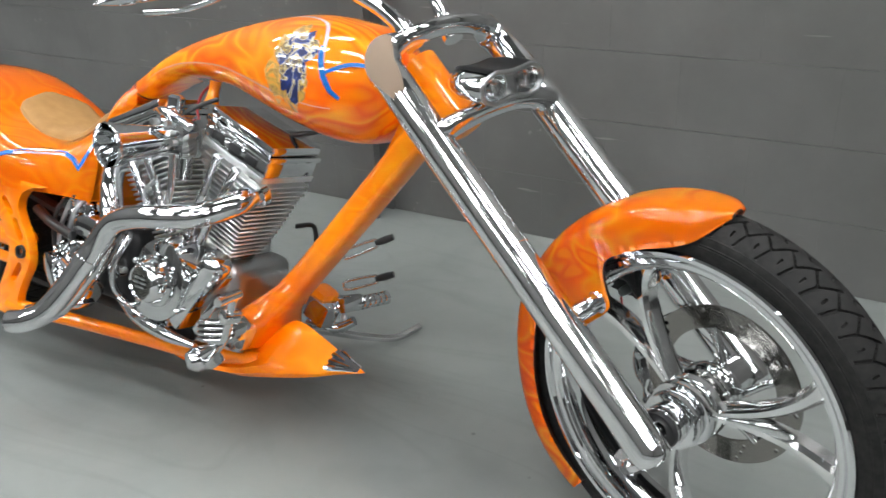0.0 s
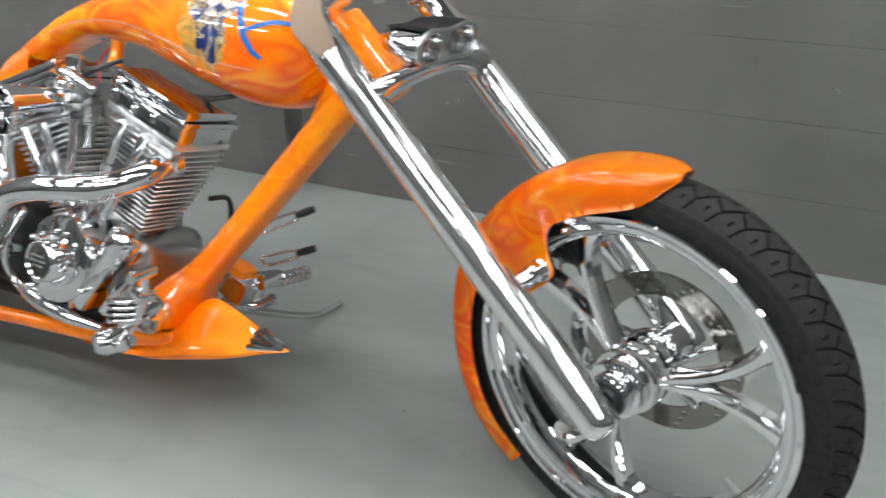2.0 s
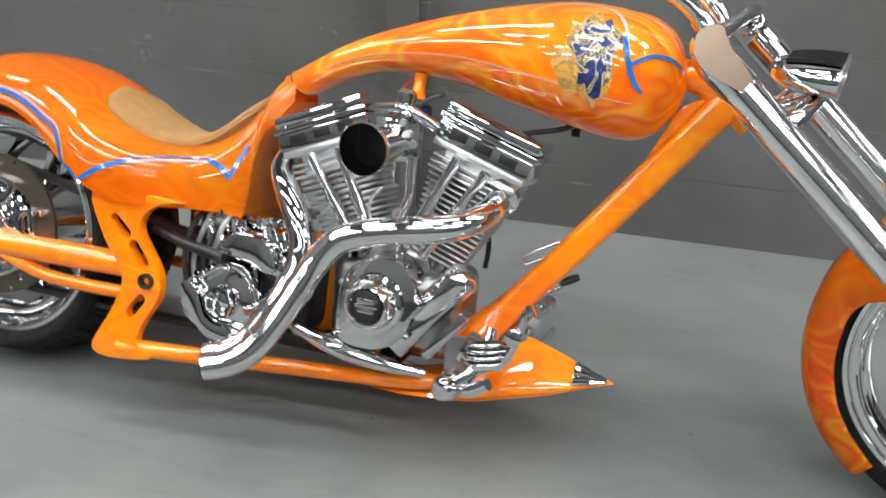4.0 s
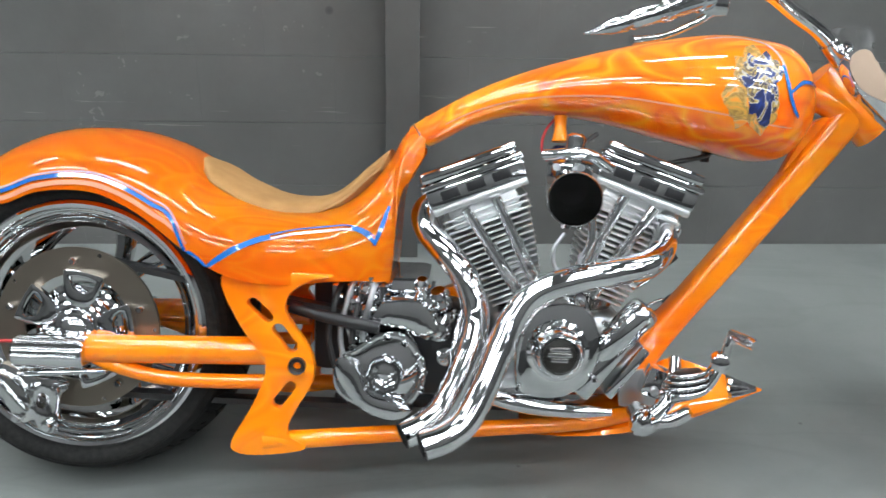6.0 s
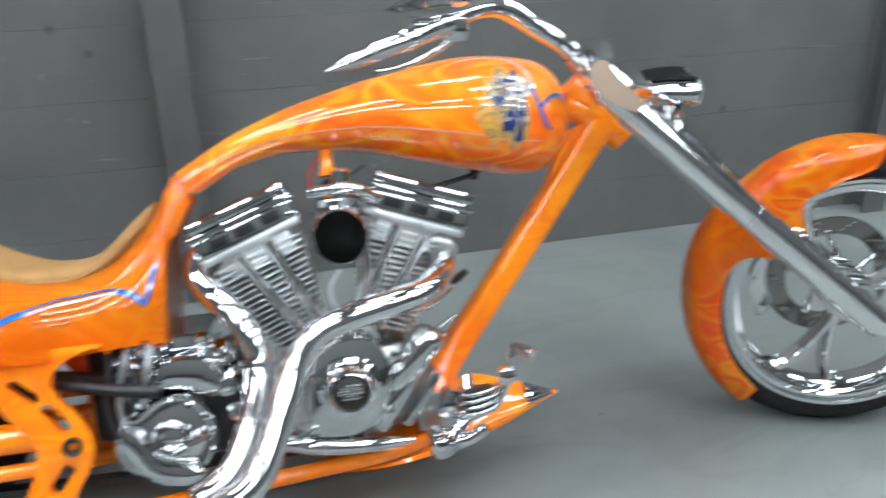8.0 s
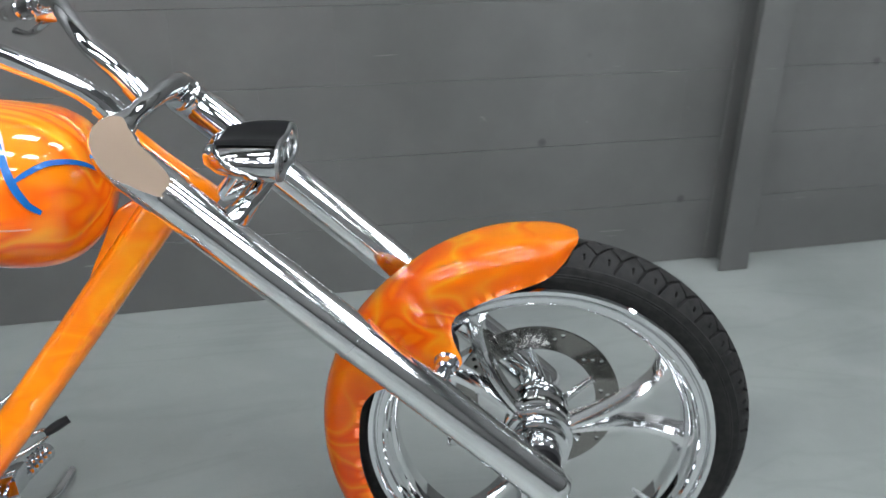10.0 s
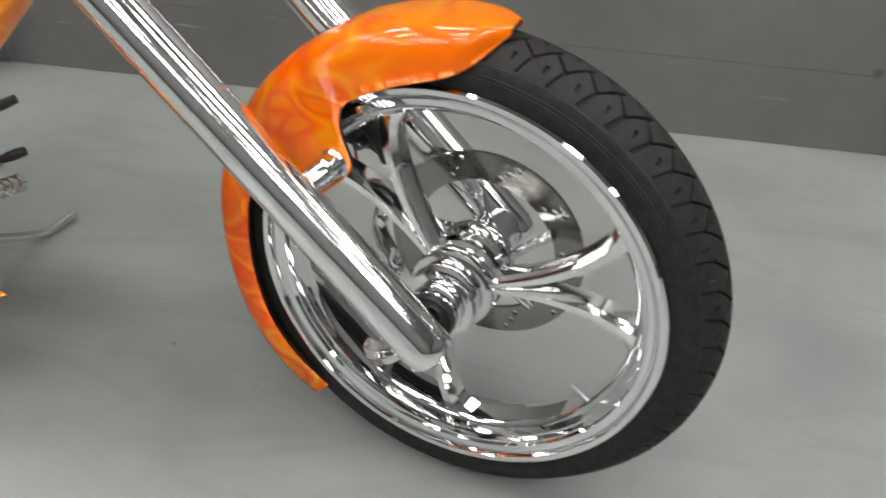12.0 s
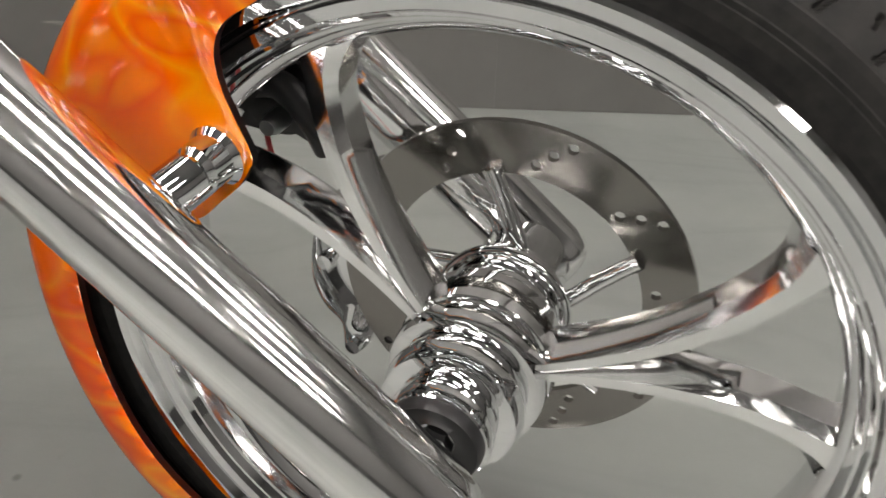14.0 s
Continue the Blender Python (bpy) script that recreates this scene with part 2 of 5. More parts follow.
def tube(bm, points, radius, sides=20, caps=True, steps=8, flat=1.0, smooth=True):
    """A tube along a path; radius may be a number or a list, one for each control point."""
    path = smooth_path(points, steps) if smooth and len(points) > 2 else [Vector(q) for q in points]
    if isinstance(radius, (int, float)):
        radii = [radius] * len(path)
    else:
        f = spline([i / (len(radius) - 1) for i in range(len(radius))], radius) if len(radius) > 2 else (lambda u: radius[0] + u * (radius[-1] - radius[0]))
        radii = [f(i / (len(path) - 1)) for i in range(len(path))]
    t0 = (path[1] - path[0]).normalized()
    up = Vector((0, 1, 0)) if abs(t0.y) < 0.9 else Vector((0, 0, 1))
    a = t0.cross(up).normalized()
    rows = []
    for i, q in enumerate(path):
        t = (path[min(i + 1, len(path) - 1)] - path[max(i - 1, 0)]).normalized()
        a = (a - t * a.dot(t)).normalized()
        b = t.cross(a)
        rows.append([q + radii[i] * (math.cos(w) * a + flat * math.sin(w) * b) for w in (2 * math.pi * k / sides for k in range(sides))])
    vs = grid(bm, rows, loop=True)
    if caps:
        bm.faces.new(vs[0][::-1])
        bm.faces.new(vs[-1])
    return bm


def lathe(bm, profile, center, axis=(0, 1, 0), sides=48, closed=False, caps=True):
    """Turns (along, radius) pairs round an axis through center."""
    ax = Vector(axis).normalized()
    a = ax.orthogonal().normalized()
    b = ax.cross(a)
    c = Vector(center)
    rows = [[c + ax * s + max(r, 1e-4) * (math.cos(w) * a + math.sin(w) * b) for w in (2 * math.pi * k / sides for k in range(sides))] for s, r in profile]
    vs = grid(bm, rows, loop=True, ring=closed)
    if not closed and caps:
        for row in (vs[0][::-1], vs[-1]):
            bm.faces.new(row)
    return bm


def box(bm, center, size, bevel=0.004, turn=None, segments=2):
    r = bmesh.ops.create_cube(bm, size=1.0)["verts"]
    m = Matrix.Translation(center) @ (turn or Matrix.Identity(4)) @ Matrix.Diagonal((*size, 1))
    bmesh.ops.transform(bm, matrix=m, verts=r)
    if bevel:
        es = list({e for v in r for e in v.link_edges})
        bmesh.ops.bevel(bm, geom=es, offset=bevel, segments=segments, affect="EDGES", profile=0.6)
    return bm


def plate(bm, outline, holes, origin, ux, uy, thick, bevel=0.003):
    """A flat plate with holes: outline and holes in the plane of ux and uy, thickness along their normal."""
    o, ux, uy = Vector(origin), Vector(ux), Vector(uy)
    nz = ux.cross(uy).normalized() * thick
    loops = []
    for pts in [outline] + list(holes):
        loops.append([bm.verts.new(o + ux * p[0] + uy * p[1]) for p in pts])
    edges = [bm.edges.new((l[i], l[(i + 1) % len(l)])) for l in loops for i in range(len(l))]
    faces = [f for f in bmesh.ops.triangle_fill(bm, edges=edges, use_beauty=True)["geom"] if isinstance(f, bmesh.types.BMFace)]
    back = bmesh.ops.extrude_face_region(bm, geom=faces)["geom"]
    bmesh.ops.translate(bm, vec=nz, verts=[v for v in back if isinstance(v, bmesh.types.BMVert)])
    bmesh.ops.recalc_face_normals(bm, faces=bm.faces)
    if bevel:
        rim = [e for e in bm.edges if len(e.link_faces) == 2 and e.calc_face_angle(0) > radians(70)]
        bmesh.ops.bevel(bm, geom=rim, offset=bevel, segments=2, affect="EDGES", profile=0.6)
    return bm


def rounded(points, steps=5):
    """A closed smooth outline through a few corner points."""
    n = len(points)
    out = []
    for i in range(n):
        a, b, c, d = (Vector(points[(i + k - 1) % n]) for k in range(4))
        for k in range(steps):
            u = k / steps
            out.append(0.5 * (2 * b + (c - a) * u + (2 * a - 5 * b + 4 * c - d) * u * u + (3 * b - a - 3 * c + d) * u**3))
    return out


def slot(cx, cz, length, width, angle, n=8):
    ca, sa = math.cos(radians(angle)), math.sin(radians(angle))
    pts = []
    for side in (1, -1):
        for k in range(n + 1):
            w = math.pi * (k / n - 0.5)
            px, pz = side * ((length - width) / 2 + width / 2 * math.cos(w)), side * width / 2 * math.sin(w)
            pts.append((cx + px * ca - pz * sa, cz + px * sa + pz * ca))
    return pts


# ---- room ----
WALL_Y, WALL_SLOPE = 1.215, 0.076
WALL_TURN = math.degrees(math.atan(WALL_SLOPE))
ROOM = pose(0, WALL_Y, 0, 0, 0, WALL_TURN)  # x along the back wall, y into it


def room_box(name, lo, hi, mat, label, category):
    bm = bmesh.new()
    box(bm, [(a + b) / 2 for a, b in zip(lo, hi)], [b - a for a, b in zip(lo, hi)], 0)
    bmesh.ops.transform(bm, matrix=ROOM, verts=bm.verts)
    return tagged(part(name, bm, mat), label, category, kind="structure")


room_box("floor", (-5, -6.5, -0.15), (6, 0.2, 0), FLOOR, "grey-green painted concrete floor with scuffs and specks", "floor")
wall_back = room_box("wall_north", (-5, 0.006, 0), (6, 0.2, 3.6), WALL, "dark grey painted concrete block wall", "wall")
for name, lo, hi in (("wall_south", (-5, -6.5), (6, -6.3)), ("wall_east", (5.8, -6.3), (6, 0.006)), ("wall_west", (-5, -6.3), (-4.8, 0.006))):
    room_box(name, (*lo, 0.55), (*hi, 3.6), GREYWALL, "plain grey painted upper wall", "wall")
    # unseen black band added so the chrome has something dark to reflect
    room_box(name + "_dark_band", (*lo, 0), (*hi, 0.55), DARK_BAND, "unseen black lower wall band, added for dark reflections", "wall")
room_box("ceiling", (-5, -6.5, 3.6), (6, 0.2, 3.75), CEILING, "plain grey ceiling", "ceiling")


def wall_post(x):
    """A rolled steel column: two flanges and the web between them, standing on a plate."""
    bm = bmesh.new()
    box(bm, (x, -0.103, 1.8), (0.100, 0.012, 3.598), 0.002)
    box(bm, (x, -0.0045, 1.8), (0.100, 0.012, 3.598), 0.002)
    box(bm, (x, -0.054, 1.8), (0.009, 0.090, 3.598), 0.001)
    bmesh.ops.transform(bm, matrix=ROOM, verts=bm.verts)
    return tagged(part("wall_post", bm, WALL), "dark grey painted steel column standing against the block wall", "post", "wall posts", "structure")


wall_post(-0.66)
wall_post(1.85)


def strip_light(x, y, length):
    root = tagged(new("ceiling_light"), "long white fluorescent panel light fixed under the ceiling", "light", "ceiling strip lights")
    root.matrix_world = ROOM @ pose(x, y, 3.516)
    bm = bmesh.new()
    box(bm, (0, 0, 0.052), (length + 0.05, 0.36, 0.06), 0.008)
    part("housing", bm, HOUSING, root)
    bm = bmesh.new()
    box(bm, (0, 0, 0.012), (length, 0.31, 0.020), 0.006)
    part("diffuser", bm, TUBE, root, "glowing white diffuser")
    return root


for y in (-0.80, -2.20, -3.70, -5.20):
    for k in range(5):
        strip_light(-4.0 + 2.0 * k, y, 1.22)

# ---- motorcycle: where it stands ----
LEAN = 15.96
bike = tagged(new("motorcycle"), "orange flame-painted chopper motorcycle with chrome parts leaning on its kickstand", "motorcycle")
bike.matrix_world = pose(0, 0, 0, -LEAN, 0, 0)
RAKE, STEER = 48.2, -20.36
PIVOT = V(0.27, 0, 0.85)
TO_FORK = Matrix.Translation(PIVOT) @ Matrix.Rotation(radians(STEER), 4, V(-math.sin(radians(49)), 0, math.cos(radians(49)))) @ Matrix.Translation(-PIVOT)
ALONG = V(math.sin(radians(RAKE)), 0, -math.cos(radians(RAKE)))  # down the fork
OUT = V(math.cos(radians(RAKE)), 0, math.sin(radians(RAKE)))  # ahead of the fork, square to it


def fork_part(name, bm, mat, parent, label="", sharp=38.0):
    bmesh.ops.transform(bm, matrix=TO_FORK, verts=bm.verts)
    return part(name, bm, mat, parent, label, sharp)


# ---- wheels ----
def tyre_mesh(center, outer, bead, half, grooves, rows=900):
    """A tyre: ridged sidewalls and a round crown with zigzag grooves cut into it."""
    bm = bmesh.new()
    c = Vector(center)
    wall = [(0.90, -0.02), (0.97, 0.10), (1.0, 0.24), (1.0, 0.36), (0.985, 0.37), (0.985, 0.42), (0.965, 0.43), (0.93, 0.54), (0.90, 0.60), (0.875, 0.605)]
    n = 72
    prof = [(-y, r, None) for y, r in wall]
    for j in range(n + 1):
        sn = -1 + 2 * j / n
        prof.append((0.86 * sn, 1 - 0.39 * abs(sn) ** 1.9, sn))
    prof += [(y, r, None) for y, r in reversed(wall)]
    def grooved(u, sn):
        """The tread: a zigzag groove round each shoulder with branches to the edge and the middle, and small sipes."""
        side, v = (-sn, u % 1.0) if sn < 0 else (sn, (u + 0.5) % 1.0)
        wave = 0.14 + 0.84 * min(v, 1 - v)
        if abs(side - wave) < 0.042:
            return True
        if side > 0.55 and abs(v - 0.5 - 0.55 * (side - 0.55)) < 0.05:
            return True
        if side < 0.15 and abs((v + 0.5) % 1.0 - 0.5 + 0.9 * (0.15 - side)) < 0.05:
            return True
        return 0.60 < side < 0.76 and min(v, 1 - v) < 0.04

    table = []
    for i in range(rows):
        a = 2 * math.pi * i / rows
        u = grooves * i / rows
        row = []
        for y, f, sn in prof:
            r = bead + (outer - bead) * f
            y *= half
            cut = 0.0
            if sn is not None and abs(sn) < 0.95:
                if grooved(u, sn):
                    cut = 0.0042
            if cut:
                tilt = math.atan2(0.777 * (outer - bead) * abs(sn) ** 1.1, 0.86 * half)
                r -= cut * math.cos(tilt)
                y -= cut * math.sin(tilt) * math.copysign(1, sn)
            row.append(c + V(r * math.cos(a), y, r * math.sin(a)))
        table.append(row)
    grid(bm, table, ring=True)
    return bm


def rim_mesh(center, R, half):
    """A stepped dished rim, both lips and the barrel between them."""
    prof = []
    for side in (-1, 1):
        lip = [(half - 0.001, R - 0.007), (half + 0.003, R - 0.005), (half + 0.004, R + 0.002), (half + 0.001, R + 0.005), (half - 0.006, R + 0.003)]
        step = [(half - 0.006, R - 0.009), (half - 0.0065, R - 0.0105), (half - 0.003, R - 0.0125), (half - 0.004, R - 0.0200), (half - 0.008, R - 0.0225), (half - 0.0085, R - 0.0245),
                (half - 0.015, R - 0.0270), (half - 0.016, R - 0.0290), (half - 0.028, R - 0.0325), (half - 0.030, R - 0.0360), (half * 0.30, R - 0.0400)]
        one = [(side * s, r) for s, r in reversed(lip)] + [(side * s, r) for s, r in step]
        prof += one if side < 0 else one[::-1]
    bm = bmesh.new()
    return lathe(bm, prof + [(half - 0.012, R - 0.004), (-half + 0.012, R - 0.004)], center, sides=120, closed=True)


def spoke_mesh(center, angle, r0, r1, half_split, width, depth, dish):
    """One spoke: a stem that forks into two blades curving apart, each with a narrow face and deep sides."""
    bm = bmesh.new()
    c = Vector(center)
    for side in (-1, 1):
        line = []
        n = 20
        for i in range(n + 1):
            u = i / n
            a = radians(angle + side * (4.0 * (1 - u) + half_split * (0.45 * u + 0.55 * u ** 2.2)))
            r = r0 + (r1 - r0) * u
            line.append(c + V(r * math.cos(a), dish * (1 - u), r * math.sin(a)))
        rows = []
        for i, mid in enumerate(line):
            u = i / n
            run = line[min(i + 1, n)] - line[max(i - 1, 0)]
            t = V(-run.z, 0, run.x).normalized()
            face = width * (0.20 + 0.26 * u + 0.40 * (max(0.0, u - 0.84) / 0.16) ** 2)
            back = face * 1.15 + 0.004
            d = depth * (1.0 - 0.15 * u)
            sec = [(-0.5 * face, -0.26), (-0.24 * face, -0.5), (0.24 * face, -0.5), (0.5 * face, -0.26), (0.5 * back, 0.30), (0.36 * back, 0.5), (-0.36 * back, 0.5), (-0.5 * back, 0.30)]
            rows.append([mid + t * k + V(0, q * d, 0) for k, q in sec])
        vs = grid(bm, rows, loop=True)
        bm.faces.new(vs[0][::-1])
        bm.faces.new(vs[-1])
    return bm


def disc_mesh(center, y, R, r, thick, holes, per=3):
    bm = bmesh.new()
    out = [(R * math.cos(2 * math.pi * k / 72), R * math.sin(2 * math.pi * k / 72)) for k in range(72)]
    cut = [[(r * math.cos(2 * math.pi * k / 48), r * math.sin(2 * math.pi * k / 48)) for k in range(48)]]
    for h in range(holes):
        for q in range(per):
            a = 2 * math.pi * (h + 0.14 * q) / holes
            rr = R - 0.009 - 0.011 * q
            cut.append([(rr * math.cos(a) + 0.0043 * math.cos(w), rr * math.sin(a) + 0.0043 * math.sin(w)) for w in (2 * math.pi * k / 8 for k in range(8))])
    plate(bm, out, cut, V(*center) + V(0, y, 0), (1, 0, 0), (0, 0, 1), -thick, 0)
    return bm


FRONT = V(0.864, 0, 0.356)
front_wheel = fork_part("front_wheel", rim_mesh(FRONT, 0.277, 0.050), CHROME, bike, "chrome dished wheel rim", 24)
fork_part("tyre", tyre_mesh(FRONT, 0.343, 0.279, 0.051, 54, 2052), RUBBER, front_wheel, "black rubber tyre with zigzag tread grooves", 6)
for k in range(3):
    fork_part("spoke", spoke_mesh(FRONT, 13.5 + 120 * k, 0.045, 0.247, 18.0, 0.058, 0.040, -0.010), POLISHED, front_wheel, "polished forked spoke", 22)
bm = bmesh.new()
def barrel(y0, y1, r, bulge):
    """One rounded turn of the hub between two grooves."""
    return [(y0 + (y1 - y0) * k / 8, r + bulge * math.sin(math.pi * k / 8)) for k in range(9)]


lathe(bm, [(-0.098, 0.014), (-0.098, 0.034)] + barrel(-0.097, -0.080, 0.0350, 0.0012) + [(-0.079, 0.034), (-0.077, 0.034), (-0.076, 0.042)] + barrel(-0.075, -0.050, 0.0465, 0.0025) + [(-0.049, 0.044), (-0.047, 0.044), (-0.046, 0.052)] + barrel(-0.045, -0.024, 0.0545, 0.0018) + [(-0.022, 0.050), (-0.020, 0.056)] + barrel(-0.019, 0.014, 0.0570, 0.0012)
      + [(0.016, 0.048)] + barrel(0.018, 0.040, 0.046, 0.002) + [(0.041, 0.044), (0.042, 0.050)] + barrel(0.043, 0.058, 0.051, 0.003) + [(0.060, 0.046)] + barrel(0.061, 0.074, 0.043, 0.002) + [(0.125, 0.034), (0.125, 0.014)], FRONT, sides=64)
hub = fork_part("hub", bm, CHROME, front_wheel, "stepped chrome hub", 24)
bm = bmesh.new()
lathe(bm, [(-0.096, 0.012), (-0.101, 0.014), (-0.106, 0.026), (-0.106, 0.031), (-0.100, 0.033), (-0.094, 0.033)], FRONT, sides=40)
fork_part("axle_cap", bm, DARK, front_wheel, "black axle recess", 24)
bm = bmesh.new()
lathe(bm, [(-0.096, 0.013), (-0.108, 0.013), (-0.111, 0.010), (-0.111, 0.001)], FRONT, sides=6)
fork_part("axle_bolt", bm, CHROME, front_wheel)
disc = fork_part("brake_disc", disc_mesh(FRONT, 0.074, 0.144, 0.103, 0.006, 10), STEEL, front_wheel, "drilled steel brake disc", 5)
for k in range(5):
    bm = bmesh.new()
    a = 2 * math.pi * (k + 0.3) / 5
    d, t = V(math.cos(a), 0, math.sin(a)), V(-math.sin(a), 0, math.cos(a))
    tube(bm, [FRONT + V(0, 0.066, 0) + d * 0.045 - t * 0.012, FRONT + V(0, 0.070, 0) + d * 0.078, FRONT + V(0, 0.071, 0) + d * 0.108 + t * 0.01], 0.007, 10)
    fork_part("disc_carrier", bm, CHROME, front_wheel)
bm = bmesh.new()
a = radians(-38)
p = FRONT + V(0.246 * math.cos(a), 0, 0.246 * math.sin(a))
d = V(math.cos(a), 0, math.sin(a))
tube(bm, [p, p - d * 0.022, p - d * 0.034], [0.005, 0.004, 0.003], 10)
fork_part("valve_stem", bm, SATIN, front_wheel)

REAR = V(-1.203, 0, 0.318)


def deep_rim(center, R, half):
    """A wide rim: rounded bead, two small steps and a deep dish on each side of the barrel."""
    prof = []
    for side in (-1, 1):
        one = [(half - 0.014, R + 0.004), (half - 0.004, R + 0.006), (half + 0.004, R + 0.003), (half + 0.008, R - 0.004), (half + 0.006, R - 0.011), (half - 0.001, R - 0.015),
               (half - 0.005, R - 0.0155), (half - 0.006, R - 0.018), (half - 0.012, R - 0.0205), (half - 0.013, R - 0.0235), (half - 0.021, R - 0.0255), (half - 0.029, R - 0.0295), (half - 0.037, R - 0.036), (half - 0.044, R - 0.046), (half - 0.047, R - 0.055),
               (half - 0.052, R - 0.056), (half - 0.060, R - 0.0415), (half * 0.2, R - 0.040)]
        one = [(side * a, r) for a, r in one]
        prof += one if side < 0 else one[::-1]
    bm = bmesh.new()
    return lathe(bm, prof + [(half - 0.020, R - 0.002), (-half + 0.020, R - 0.002)], center, sides=120, closed=True)


rear_wheel = part("rear_wheel", deep_rim(REAR, 0.246, 0.128), CHROME, bike, "wide chrome dished wheel rim", 24)
part("tyre", tyre_mesh(REAR, 0.318, 0.250, 0.142, 34, 800), RUBBER, rear_wheel, "very wide black rubber tyre", 60)
for k in range(3):
    part("spoke", spoke_mesh(REAR, 60 + 120 * k, 0.05, 0.217, 21.0, 0.080, 0.05, -0.05), CHROME, rear_wheel, "chrome forked spoke")
bm = bmesh.new()
lathe(bm, [(-0.118, 0.012), (-0.118, 0.060), (-0.05, 0.060), (0.10, 0.055), (0.15, 0.04), (0.15, 0.01)], REAR)
part("hub", bm, CHROME, rear_wheel)
part("brake_disc", disc_mesh(REAR, -0.140, 0.159, 0.106, 0.007, 5, 1), RING, rear_wheel, "brownish grey steel disc ring", 5)
for k in range(5):
    bm = bmesh.new()
    a = 2 * math.pi * (k + 0.1) / 5
    d = V(math.cos(a), 0, math.sin(a))
    t = V(-math.sin(a), 0, math.cos(a))
    plate(bm, rounded([(-0.022, 0.050), (-0.038, 0.100), (-0.032, 0.114), (0.032, 0.114), (0.038, 0.100), (0.022, 0.050)], 3), [rounded([(-0.013, 0.078), (-0.024, 0.100), (0.024, 0.100), (0.013, 0.078)], 3)],
          REAR + V(0, -0.140, 0), t, d, 0.014 if t.cross(d).y < 0 else -0.016, 0.004)
    part("disc_carrier", bm, CHROME, rear_wheel, "", 25)
    bm = bmesh.new()
    lathe(bm, [(-0.140, 0.008), (-0.152, 0.008), (-0.156, 0.005), (-0.156, 0.001)], REAR + d * 0.130 + t * 0.026, sides=12)
    part("disc_bolt", bm, CHROME, rear_wheel)
bm = bmesh.new()
steps = []
for r, y in ((0.088, -0.128), (0.072, -0.138), (0.056, -0.148), (0.040, -0.157)):
    steps += [(y, r), (y - 0.004, r - 0.001), (y - 0.0065, r - 0.005), (y - 0.0075, r - 0.012), (y - 0.0065, r - 0.0145)]
lathe(bm, [(-0.110, 0.088)] + steps + [(-0.166, 0.022), (-0.170, 0.012), (-0.171, 0.001)], REAR, sides=64)
part("hub_cap", bm, CHROME, rear_wheel, "stepped domed chrome hub cover", 20)

# ---- bodywork: fender, seat pan and side panels in one shell ----
bx = [-1.470, -1.445, -1.400, -1.340, -1.265, -1.170, -1.070, -0.985, -0.950, -0.900, -0.800, -0.700, -0.640, -0.608, -0.596, -0.588, -0.565, -0.540]
b_top = spline(bx, [0.578, 0.606, 0.640, 0.673, 0.697, 0.703, 0.687, 0.645, 0.612, 0.582, 0.553, 0.568, 0.617, 0.660, 0.682, 0.698, 0.724, 0.746])
b_low = spline(bx, [0.575, 0.572, 0.558, 0.556, 0.582, 0.588, 0.555, 0.498, 0.476, 0.447, 0.428, 0.432, 0.431, 0.428, 0.440, 0.555, 0.622, 0.668])
b_half = spline(bx, [0.030, 0.085, 0.125, 0.150, 0.162, 0.172, 0.190, 0.210, 0.218, 0.219, 0.208, 0.178, 0.154, 0.138, 0.126, 0.110, 0.080, 0.056])


def body_point(x, a, lift=0.0):
    """a runs from the lower edge on the bike's right (0) over the top to the lower edge on its left (1)."""
    w = math.pi * a
    n = 2 / (2.15 + 1.6 * math.exp(-((x + 0.80) / 0.13) ** 2))
    cy, sz = math.cos(w), math.sin(w)
    lo, hi, half = b_low(x), b_top(x), b_half(x)
    q = V(x, -half * math.copysign(abs(cy) ** n, cy), lo + (hi - lo) * abs(sz) ** n)
    return q + V(0, -cy, sz).normalized() * lift


bm = bmesh.new()
stations = [-1.470 + 0.86 * i / 90 for i in range(90)] + [-0.610 + 0.07 * i / 40 for i in range(41)]
grid(bm, [[body_point(x, j / 36) for j in range(37)] for x in stations])
bmesh.ops.solidify(bm, geom=bm.faces[:], thickness=0.006)
body = part("rear_fender", bm, PAINT, bike, "orange flame-painted fender and seat pan", 55)


def body_ribbon(name, path, width, mat, lift=0.0015, where=body_point, hub_height=lambda x: b_low(x)):
    """A painted line on the shell; path is a list of (x, a)."""
    pts = smooth_path([(x, a, 0) for x, a in path], 10)
    rows = []
    for i, p in enumerate(pts):
        u = i / (len(pts) - 1)
        w = width * (0.35 + 0.65 * math.sin(math.pi * min(max(u, 0.03), 0.97)) ** 0.4)
        nxt = pts[min(i + 1, len(pts) - 1)] - pts[max(i - 1, 0)]
        t = where(p.x + nxt.x * 0.5, p.y + nxt.y * 0.5) - where(p.x - nxt.x * 0.5, p.y - nxt.y * 0.5)
        n = (where(p.x + 0.004, p.y) - where(p.x - 0.004, p.y)).cross(where(p.x, p.y + 0.006) - where(p.x, p.y - 0.006)).normalized()
        base = where(p.x, p.y)
        if n.dot(base - V(p.x, 0, hub_height(p.x))) < 0:
            n = -n
        c = base + n * lift
        e = n.cross(t).normalized()
        rows.append([c - e * w / 2, c + e * w / 2])
    b = bmesh.new()
    grid(b, rows)
    return b


def flank(x, z):
    """The turn round the shell at which its right side has the height z."""
    lo, hi = 0.0, 0.5
    for _ in range(24):
        mid = (lo + hi) / 2
        lo, hi = (mid, hi) if body_point(x, mid).z < z else (lo, mid)
    return lo


